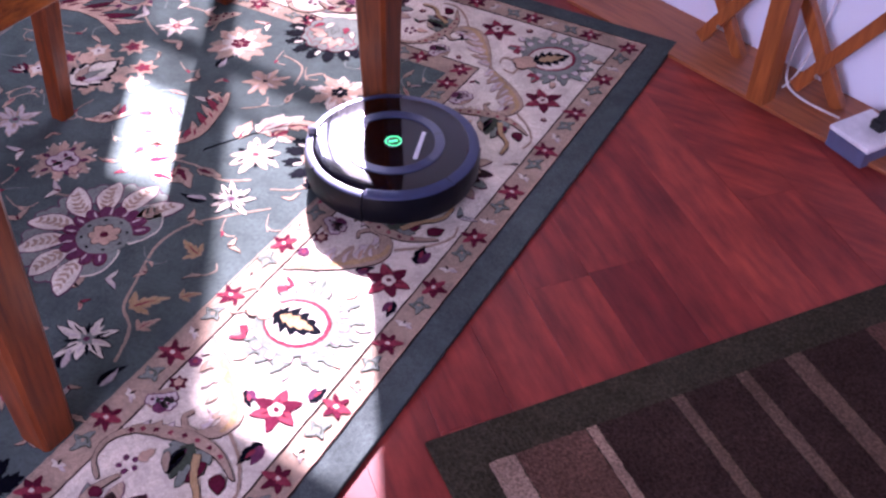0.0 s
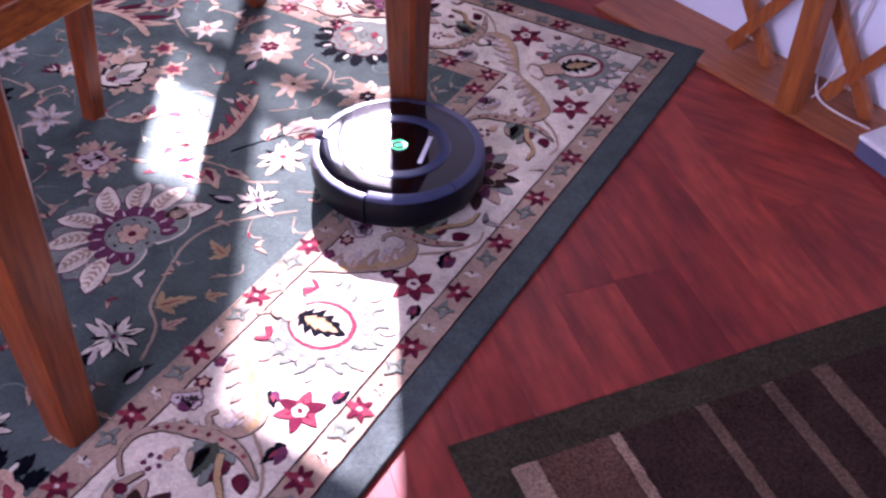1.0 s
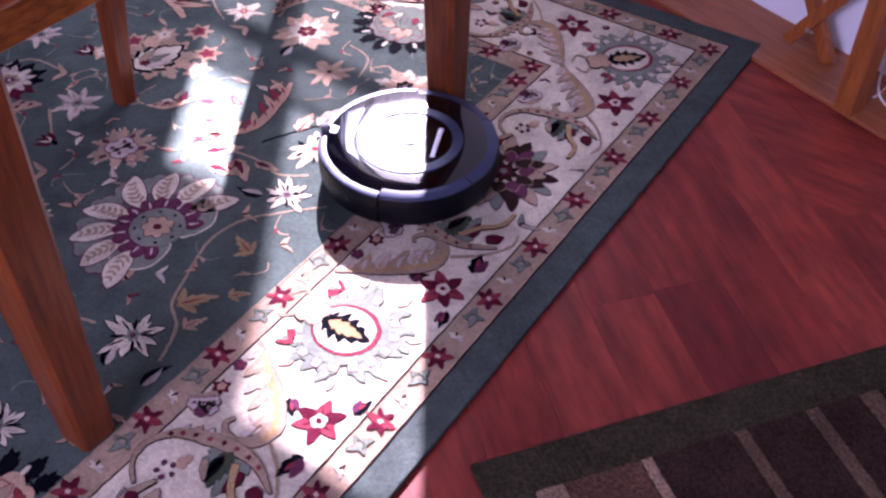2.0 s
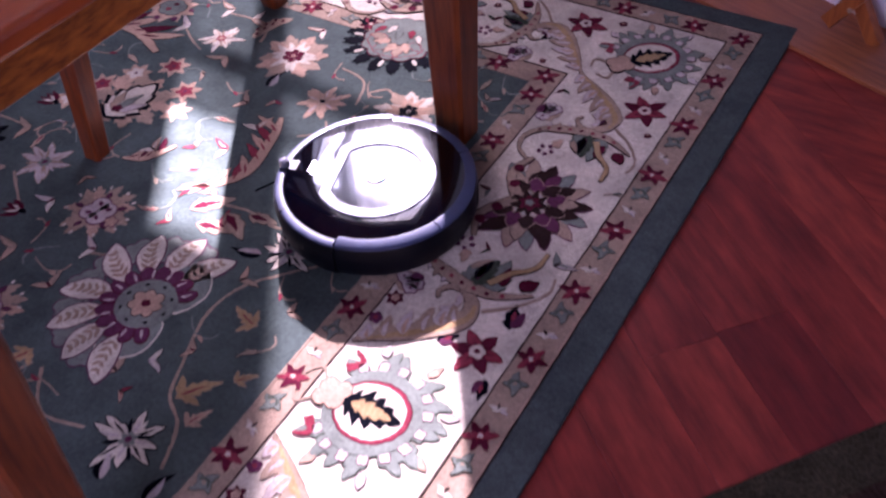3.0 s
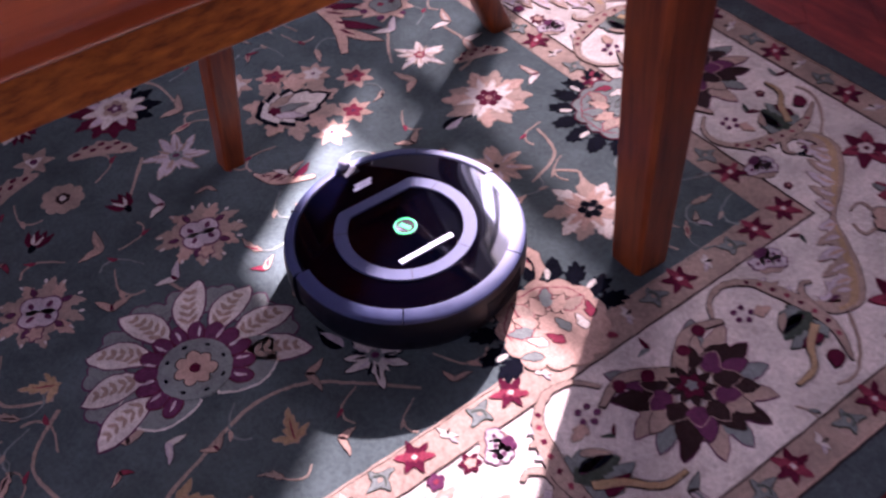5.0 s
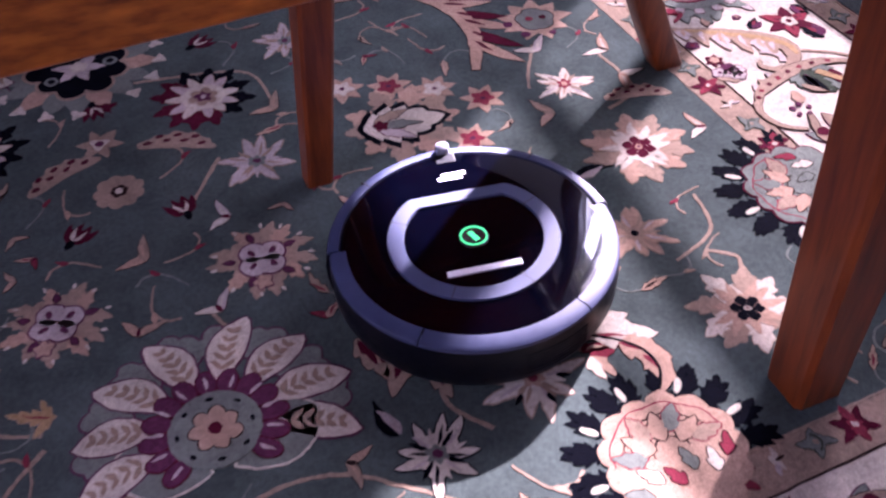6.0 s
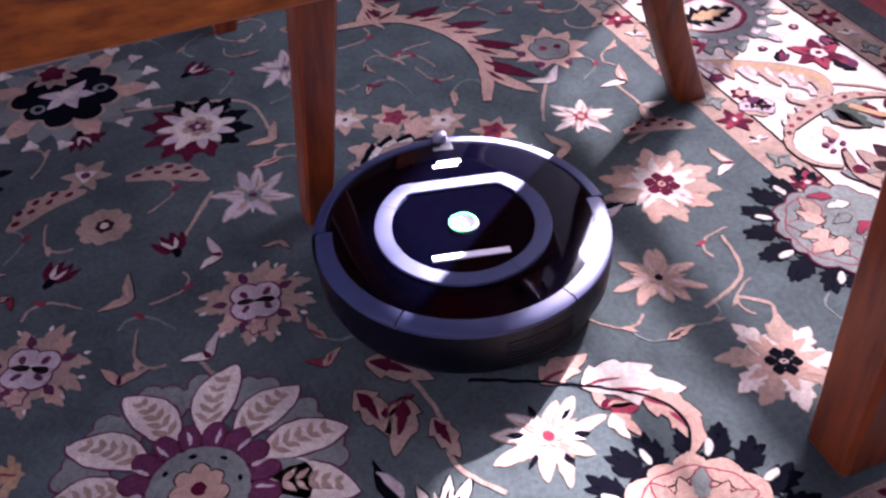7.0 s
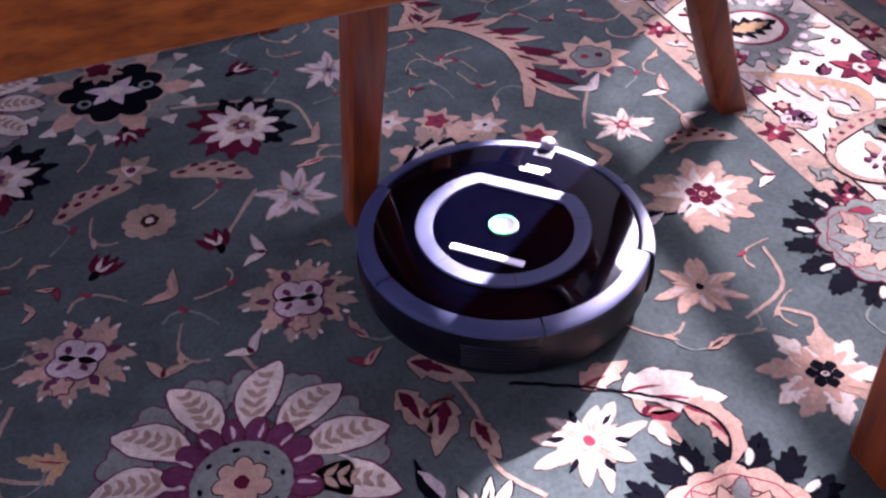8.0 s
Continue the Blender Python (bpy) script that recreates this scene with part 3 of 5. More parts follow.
def knotted(pts, x, y, long=0.0045, sway=0.0016):
    """The outline as the knots draw it: short uneven steps."""
    out = []
    for i, (u, v) in enumerate(pts):
        bu, bv = pts[(i + 1) % len(pts)]
        n = max(1, min(160, int(math.hypot(bu - u, bv - v) / long)))
        for j in range(n):
            pu, pv = u + (bu - u) * j / n, v + (bv - v) * j / n
            w = noise.noise_vector(Vector(((x + pu) * 95, (y + pv) * 95, 0.3)))
            f = noise.noise_vector(Vector(((x + pu) * 260, (y + pv) * 260, 4.1)))
            out.append((pu + sway * (w.x + 0.5 * f.x), pv + sway * (w.y + 0.5 * f.y)))
    return out


def motif(name, layers, x=0.0, y=0.0, a=0.0, k=1.0, flip=1.0, label=""):
    """Carved pile: every layer (outline, wool, level) stands a little over the one below."""
    verts, faces, slots, index = [], [], [], []
    for pts, mat, level in layers:
        if mat not in slots:
            slots.append(mat)
        z = RUG_TOP + 0.0007 + 0.0004 * level
        p = knotted(turned([(u * flip, v) for u, v in pts], 0, 0, a, k), x, y)
        area = sum(p[i - 1][0] * p[i][1] - p[i][0] * p[i - 1][1] for i in range(len(p)))
        if area < 0:
            p = p[::-1]
        s, n = len(verts), len(p)
        verts += [(u, v, z) for u, v in p] + [(u, v, RUG_TOP - 0.0006) for u, v in p]
        faces.append(tuple(range(s, s + n)))
        faces += [(s + i, s + n + i, s + n + (i + 1) % n, s + (i + 1) % n) for i in range(n)]
        index += [slots.index(mat)] * (n + 1)
    me = bpy.data.meshes.new(name)
    me.from_pydata(verts, [], faces)
    for m in slots:
        me.materials.append(m)
    me.polygons.foreach_set("material_index", index)
    ob = new(name, me)
    ob.parent = rug
    ob.location = (x, y, 0)
    if label:
        ob["label"] = label
    return ob


def grown(pts, d):
    """The outline, pushed out by d from its middle line."""
    n = len(pts)
    area = sum(pts[i - 1][0] * pts[i][1] - pts[i][0] * pts[i - 1][1] for i in range(n))
    s = 1 if area > 0 else -1
    out = []
    for i, (x, y) in enumerate(pts):
        ax, ay = pts[i - 1]
        bx, by = pts[(i + 1) % n]
        e = math.hypot(bx - ax, by - ay) or 1
        out.append((x + s * d * (by - ay) / e, y - s * d * (bx - ax) / e))
    return out


def lined(pts, mat, level, line=BROWN, d=0.0022):
    return [(grown(pts, d), line, level - 0.5), (pts, mat, level)]


def petal_ring(r0, r1, n, w, mats, line, level, d, shift=0.0):
    """Separate petals, each outlined, with a vein in the next colour."""
    out = []
    for k in range(n):
        a = 360 * (k + shift) / n + RNG.uniform(-3, 3)
        long = (r1 - r0) * RNG.uniform(0.92, 1.06)
        at = turned([(0, r0)], a=a)[0]
        out += lined(turned(leaf(long, w, RNG.uniform(-0.10, 0.10)), *at, a), mats[k % len(mats)], level + 0.02 * k, line, d)
        out.append((turned(leaf(long * 0.62, w * 0.20), *turned([(0, r0 + long * 0.10)], a=a)[0], a), mats[(k + 1) % len(mats)] if len(mats) > 1 else line, level + 0.5))
    return out


def jag(length, width, bend=0.0, teeth=3, bite=0.42):
    """A petal with pointed side lobes."""
    return leaf(length, width * 1.15, bend, teeth, bite, teeth * 8)


def bloom(r, n, outer, star, heart, eye, line=None, depth=0.38, power=0.9):
    """Lobed outer petals, a ragged pale star and a small dark flower in the middle."""
    out = [(disc(r * 0.60, 20), outer, 0.8)]
    other = TAN if outer is not TAN else PEACH
    for k in range(n):
        a = 360 * k / n + RNG.uniform(-7, 7)
        at = turned([(0, r * 0.34)], a=a)[0]
        out += lined(turned(jag(r * RNG.uniform(0.56, 0.74), r * 0.44, RNG.uniform(-0.2, 0.2)), *at, a), (outer, other)[k % 2], 1 + 0.03 * k, line or TAN, r * 0.014)
    for k in range(n + 2):
        a = 360 * k / (n + 2) + RNG.uniform(-8, 8)
        out.append((turned(leaf(r * RNG.uniform(0.36, 0.52), r * 0.17, RNG.uniform(-0.2, 0.2)), *turned([(0, r * 0.22)], a=a)[0], a), star, 2.2))
    out.append((disc(r * 0.36, 18), star, 2.4))
    for k in range(6):
        out.append((turned(rosette(r * 0.105, 4, 0.2, 2.0), *turned([(0, r * 0.20)], a=60 * k + 12)[0]), heart, 3.2))
    return out + [(disc(r * 0.13), heart, 3.3), (disc(r * 0.06), outer, 4.2), (disc(r * 0.03), eye, 4.6)]


def daisy(r, n, petal, heart, eye, line=None, depth=0.55, power=0.75):
    """Narrow pointed petals of uneven length, some split, dark between them."""
    out = []
    for k in range(n):
        a = 360 * k / n + RNG.uniform(-9, 9)
        long = r * RNG.uniform(0.72, 1.04)
        out += lined(turned(jag(long, r * RNG.uniform(0.26, 0.36), RNG.uniform(-0.3, 0.3), 2, 0.4), 0, 0, a), petal, 1 + 0.04 * k, line or TAN, r * (0.030 if line else 0.018))
        out.append((turned(leaf(long * 0.5, r * 0.07), *turned([(0, long * 0.22)], a=a)[0], a), (line or PEACH) if k % 2 else LILAC, 1.8))
    for k in range(n):
        a = 360 * (k + 0.5) / n + RNG.uniform(-6, 6)
        out.append((turned(leaf(r * 0.42, r * 0.10), *turned([(0, r * 0.16)], a=a)[0], a), petal if k % 2 else (line or TAN), 2.2))
    return out + [(rosette(r * 0.22, 6, 0.35, 1.4), heart, 3), (disc(r * 0.09), eye, 4)]


def mixed_star(r):
    """White ragged star in a ring of wine and navy points."""
    out = []
    for k in range(12):
        a = 30 * k + RNG.uniform(-5, 5)
        out.append((turned(jag(r * RNG.uniform(0.56, 0.68), r * 0.38), *turned([(0, r * 0.36)], a=a)[0], a), WINE if 40 < a < 230 else NAVY, 1 + 0.02 * k))
    for k in range(11):
        a = 360 * k / 11 + RNG.uniform(-6, 6)
        out += lined(turned(jag(r * RNG.uniform(0.5, 0.62), r * 0.29, 0, 2), *turned([(0, r * 0.14)], a=a)[0], a), (LILAC, CREAM)[k % 2], 2 + 0.02 * k, TAN, r * 0.012)
    return out + [(disc(r * 0.40, 18), CREAM, 2.6), (rosette(r * 0.28, 6, 0.3, 2.0), TAN, 3), (rosette(r * 0.18, 5, 0.4, 1.0), PLUM, 3.4), (disc(r * 0.06), LILAC, 4)]


def pansy(r):
    """Tan leafy flower round a pale four-lobed face with dark drops."""
    out = [(rosette(r * 0.72, 9, 0.2, 1.6), TAN, 1)]
    for k in range(11):
        a = 360 * k / 11 + RNG.uniform(-8, 8)
        out.append((turned(jag(r * RNG.uniform(0.46, 0.66), r * 0.34, RNG.uniform(-0.3, 0.3)), *turned([(0, r * 0.46)], a=a)[0], a), (TAN, PEACH, TAN)[k % 3], 1.1 + 0.03 * k))
        out.append((turned(leaf(r * 0.13, r * 0.06), *turned([(0, r * 0.86)], a=a + 6)[0], a + 6), CREAM, 2))
    for k in range(5):
        out += lined(turned(leaf(r * 0.26, r * 0.15), *turned([(0, r * 0.50)], a=70 * k + 20)[0], 70 * k + 20), PLUM, 2, BROWN, r * 0.012)
    for x, y in ((-0.17, 0.17), (0.19, 0.16), (-0.16, -0.18), (0.16, -0.17)):
        out.append((turned(disc(r * 0.285, 18), x * r, y * r), PLUM, 2.8))
        out.append((turned(disc(r * 0.25, 18), x * r, y * r), LILAC, 3 + 0.2 * (x > 0)))
    for x, y, a in ((-0.20, 0.16, 30), (0.20, 0.20, -25), (-0.17, -0.20, -30), (0.21, -0.16, 35)):
        out.append((turned(oval(r * 0.060, r * 0.098), x * r, y * r, a), PLUM, 4))
    out += lined(turned(rosette(r * 0.20, 5, 0.4, 1.0), 0, -r * 0.62), PEACH, 3.6, PLUM, r * 0.02)
    return out


def pale_bloom(r):
    """Peach fringe round a pale ragged leaf in a navy outline."""
    out = []
    for k in range(10):
        a = 36 * k + RNG.uniform(-8, 8)
        out.append((turned(jag(r * RNG.uniform(0.48, 0.62), r * 0.42), *turned([(0, r * 0.42)], a=a)[0], a), (PEACH, TAN)[k % 2], 1 + 0.03 * k))
    out += [(turned(jag(r * 1.5, r * 1.08, 0, 5, 0.3), 0, -r * 0.72), NAVY, 2), (turned(jag(r * 1.30, r * 0.86, 0, 5, 0.3), 0, -r * 0.62), CREAM, 3)]
    for k, (x, y, a, n) in enumerate(((-0.10, -0.42, 26, 0.62), (0.10, -0.40, -24, 0.60), (0.0, -0.46, 0, 0.78))):
        out += lined(turned(jag(r * n, r * 0.22, 0.1, 3), x * r, y * r, a), (TAN, LILAC, GREY)[k], 4 + 0.2 * k, (NAVY, WINE, BROWN)[k], r * 0.016)
    return out + [(turned(rosette(r * 0.14, 5, 0.4, 1.0), 0, -r * 0.34), WINE, 5.2)]


def tulip(r, a=WINE, b=CREAM):
    """Dark wine cup with pale lips and a navy calyx."""
    out = [(turned(leaf(r * 1.15, r * 0.42, bend), 0, -r * 0.3, ang), m, 1 + 0.2 * k) for k, (ang, bend, m) in enumerate(((60, 0.35, a), (26, 0.2, a), (-14, -0.1, a), (-50, -0.35, a)))]
    out.append((turned(oval(r * 0.34, r * 0.30), 0, r * 0.02), a, 0.8))
    out += [(turned(leaf(r * 0.8, r * 0.18, 0.3), 0, -r * 0.2, 44), b, 2), (turned(leaf(r * 0.7, r * 0.16, -0.3), 0, -r * 0.2, -32), b, 2)]
    return out + [(turned(oval(r * 0.16, r * 0.26), 0, -r * 0.42), NAVY, 2.4)]


def berry_leaf(length):
    out = [(ribbon([(0, 0), (length * 0.5, length * 0.14), (length, length * 0.02)], length * 0.06, length * 0.03, 8, 5, length * 0.22), TAN, 1)]
    for k in range(7):
        u = 0.12 + 0.115 * k
        out.append((turned(oval(length * 0.055, length * 0.034), length * u, length * (0.13 * math.sin(math.pi * u) + 0.10 * (k % 2) + 0.02), 20), WINE, 2))
    return out


def lotus_petal(length, width, bend=0.0, steps=16):
    """A petal that is widest past its middle and ends in a small bent tip."""
    right, left = [], []
    for j in range(steps + 1):
        u = j / steps
        w = width / 2 * math.sin(math.pi * u ** 1.25) ** 0.75 if 0 < u < 1 else 0
        w = max(w, width * 0.16 * (1 - u))
        x = bend * length * u ** 3
        right.append((x + w, length * u))
        left.append((x - w, length * u))
    return right + left[-2::-1]


def sunburst_palmette(r):
    """Large palmette: feathered cream petals, lobed grey ones behind, plum collar."""
    out = []
    for k in range(8):
        a = -100 + 200 * (k + 0.5) / 8 - 14
        out += lined(turned(rosette(r * 0.20, 5, 0.25, 2.0), *turned([(0, r * 0.80)], a=a + 14)[0]), GREY, 1, PLUM, r * 0.016)
    for k in range(8):
        a = -102 + 204 * k / 7
        bend = 0.22 if a < 0 else -0.22
        root = turned([(0, r * 0.38)], a=a)[0]
        long = r * RNG.uniform(0.60, 0.68)
        out += lined(turned(lotus_petal(long, r * 0.30, bend), *root, a), CREAM, 2 + 0.1 * k, PLUM, r * 0.016)
        for j in range(5):
            u = 0.24 + 0.13 * j
            at = turned([(bend * long * u ** 3, long * u)], *root, a)[0]
            for side in (-1, 1):
                out.append((turned(leaf(r * 0.13 * (1 - 0.10 * j), r * 0.045), *at, a + side * 46), TAN, 4))
    for k in range(13):
        a = -132 + 22 * k
        out += lined(turned(oval(r * 0.075, r * 0.115), *turned([(0, r * 0.42)], a=a)[0], a), PLUM, 5 + 0.05 * k, WINE, r * 0.010)
    for k in range(11):
        a = -132 + 26.4 * k
        out.append((turned(leaf(r * 0.13, r * 0.030), *turned([(0, r * 0.36)], a=a)[0], a), LILAC, 6))
    out += [(disc(r * 0.335, 24), GREY, 6.4)]
    for k in range(8):
        out.append((turned(oval(r * 0.028, r * 0.018, 8), *turned([(0, r * 0.27)], a=45 * k)[0], 45 * k), NAVY, 7))
    out += lined(rosette(r * 0.19, 7, 0.28, 2.0), PEACH, 7.2, BROWN, r * 0.012)
    out.append((disc(r * 0.055), WINE, 8))
    for s in (-1, 1):
        out += lined(ribbon([(s * r * 0.10, -r * 0.30), (s * r * 0.42, -r * 0.34), (s * r * 0.62, -r * 0.12), (s * r * 0.50, r * 0.02)], r * 0.10, r * 0.16, 6, 0, r * 0.10), GREY, 2, CREAM, r * 0.02)
    return out


def cloud_palmette(r):
    """Navy cloud with a pale blossom inside and a fringe of sage and white tips."""
    out = []
    for k in range(15):
        a = -150 + 300 * k / 14
        out.append((turned(leaf(r * 0.52, r * 0.30), *turned([(0, r * 0.48)], a=a)[0], a), (GREY, PEACH, GREY)[k % 3], 1 + 0.05 * k))
        out.append((turned(rosette(r * 0.11, 3, 0.55, 0.8), *turned([(0, r * 1.0)], a=a)[0], a), CREAM if k != 7 else WINE, 2))
    out += lined(rosette(r * 0.62, 9, 0.20, 2.2), NAVY, 3, TAN, r * 0.04)
    for k in range(5):
        out.append((turned(leaf(r * 0.34, r * 0.16), 0, 0, -120 + 60 * k), LILAC, 4))
    out += [(turned(rosette(r * 0.12, 5, 0.3, 2.0), 0, 0), CREAM, 5)]
    for s in (-1, 1):
        out.append((turned(disc(r * 0.09), s * r * 0.38, r * 0.1), GREY, 4))
        out.append((turned(disc(r * 0.05), s * r * 0.38, r * 0.1), NAVY, 5))
    out.append((turned(rosette(r * 0.3, 9, 0.4, 0.8), 0, -r * 0.5), TAN, 4))
    out.append((turned(rosette(r * 0.17, 5, 0.3, 1.5), 0, -r * 0.55), WINE, 5))
    return out


def crown_palmette(r, dome=TAN):
    """Half palmette: a veined dome under a crown of branching navy tips."""
    out = []
    for k in range(11):
        a = -104 + 208 * k / 10 + RNG.uniform(-3, 3)
        out.append((turned(jag(r * RNG.uniform(0.40, 0.48), r * 0.26, RNG.uniform(-0.2, 0.2), 4, 0.5), *turned([(0, r * 0.58)], a=a)[0], a), NAVY, 1 + 0.01 * k))
        for s in (-1, 1):
            out.append((turned(leaf(r * 0.20, r * 0.11, s * 0.3), *turned([(0, r * 0.72)], a=a)[0], a + s * 52), NAVY, 1.2 + 0.01 * k))
            out.append((turned(leaf(r * 0.15, r * 0.09, s * 0.3), *turned([(0, r * 0.86)], a=a)[0], a + s * 44), NAVY, 1.1 + 0.01 * k))
        if k % 2:
            out += lined(turned(oval(r * 0.032, r * 0.085), *turned([(0, r * 0.76)], a=a + 5)[0], a), CREAM, 3, GREY, r * 0.008)
    out += lined(turned(rosette(r * 0.66, 13, 0.10, 1.6), 0, 0), dome, 3.4, WINE if dome is GREY else PEACH, r * 0.02)
    for k in range(4):
        c = r * (0.54 - 0.12 * k)
        out.append((ribbon([turned([(0, c * (1 + 0.05 * (j % 2)))], a=-80 + 20 * j)[0] for j in range(9)], r * 0.016, r * 0.016, 4), (ROSE, BROWN)[k % 2], 3.6))
    for k in range(7):
        a = -75 + 25 * k
        at = turned([(0, r * (0.16 if k % 2 else 0.24))], a=a)[0]
        out += lined(turned(jag(r * 0.32, r * 0.17, 0.15, 3, 0.3), *at, a), (TAN, PEACH, GREY, PEACH)[k % 4], 4 + 0.05 * k, (ROSE, BROWN)[k % 2], r * 0.014)
    for k in range(6):
        out += lined(turned(jag(r * 0.26, r * 0.13, -0.2, 2), (k - 2.5) * r * 0.16, -r * (0.30 - 0.10 * (k % 2)), (k - 2.5) * -16), (GREY, CREAM, ROSE)[k % 3], 4.4 + 0.05 * k, BROWN, r * 0.012)
    return out


def medallion(r):
    """Cream and navy oval in a rose ring, fringed with sage leaves; a gold stalk below."""
    out = []
    for k in range(13):
        a = -132 + 264 * k / 12
        at = turned([(0, r * 0.44)], a=a)[0]
        out += lined(turned(jag(r * RNG.uniform(0.48, 0.60), r * 0.29, RNG.uniform(-0.3, 0.3), 3, 0.4), *at, a + RNG.uniform(-8, 8)), GREY, 1 + 0.02 * k, MOSS, r * 0.012)
        out += lined(turned(rosette(r * 0.075, 4, 0.3, 2.0), *turned([(0, r * 0.70)], a=a)[0], a), LILAC, 3, WINE, r * 0.010)
    for k in range(6):
        a = -110 + 44 * k
        out += lined(turned(leaf(r * 0.24, r * 0.13, 0.3), *turned([(0, r * 0.86)], a=a)[0], a + 20), (PEACH, LILAC)[k % 2], 0.9, BROWN, r * 0.010)
    out += [(disc(r * 0.64, 24), GREY, 2.6), (oval(r * 0.47, r * 0.52, 24), WINE, 3.2), (oval(r * 0.45, r * 0.50, 24), ROSE, 3.4), (turned(oval(r * 0.41, r * 0.46, 24), 0, -r * 0.02), CREAM, 4)]
    out.append((turned(jag(r * 0.84, r * 0.56, 0, 5, 0.5), 0, -r * 0.42), NAVY, 5))
    out.append((turned(jag(r * 0.58, r * 0.26, 0, 4, 0.5), 0, -r * 0.30), GOLD, 6))
    out += lined(turned(rosette(r * 0.26, 4, 0.3, 2.0), 0, -r * 0.60), PEACH, 5, BROWN, r * 0.014)
    for s in (-1, 1):
        out.append((ribbon([(s * r * 0.42, -r * 0.66), (s * r * 0.60, -r * 0.52), (s * r * 0.72, -r * 0.70)], r * 0.14, r * 0.03, 6), ROSE, 3))
        out.append((ribbon([(s * r * 0.10, -r * 0.75), (s * r * 0.30, -r * 0.95), (s * r * 0.12, -r * 1.10)], r * 0.05, r * 0.03, 6), TAN, 2))
    return out


def border_palmette(r):
    """Dark brown many-petalled palmette of the main border."""
    out = []
    for ring, (rad, n, mat) in enumerate(((1.0, 13, PLUM), (0.78, 11, BROWN), (0.58, 9, WINE))):
        for k in range(n):
            a = -135 + 270 * k / (n - 1)
            out += lined(turned(jag(r * rad * RNG.uniform(0.48, 0.60), r * 0.27, RNG.uniform(-0.2, 0.2), 2, 0.3), *turned([(0, r * rad * 0.44)], a=a)[0], a), ((GREY, BROWN, TAN), (PLUM, BROWN, TAN, BROWN), (BROWN, PLUM))[ring][k % (3, 4, 2)[ring]], 1 + ring * 1.2 + 0.03 * k, (PLUM, BROWN, TAN)[ring], r * 0.012)
    out += [(rosette(r * 0.30, 9, 0.45, 0.8), BROWN, 5), (rosette(r * 0.18, 6, 0.4, 1.0), WINE, 6), (rosette(r * 0.08, 5, 0.4, 1.0), GREY, 6.5)]
    for s in (-1, 1):
        out += lined(ribbon([(0, -r * 0.2), (s * r * 0.5, -r * 0.55), (s * r * 0.95, -r * 0.42)], r * 0.20, r * 0.06, 6), TAN, 4, BROWN, r * 0.012)
        out.append((turned(disc(r * 0.085), s * r * 0.62, -r * 0.50), WINE, 5))
        out.append((turned(disc(r * 0.085), s * r * 0.28, -r * 0.40), WINE, 5))
    return out


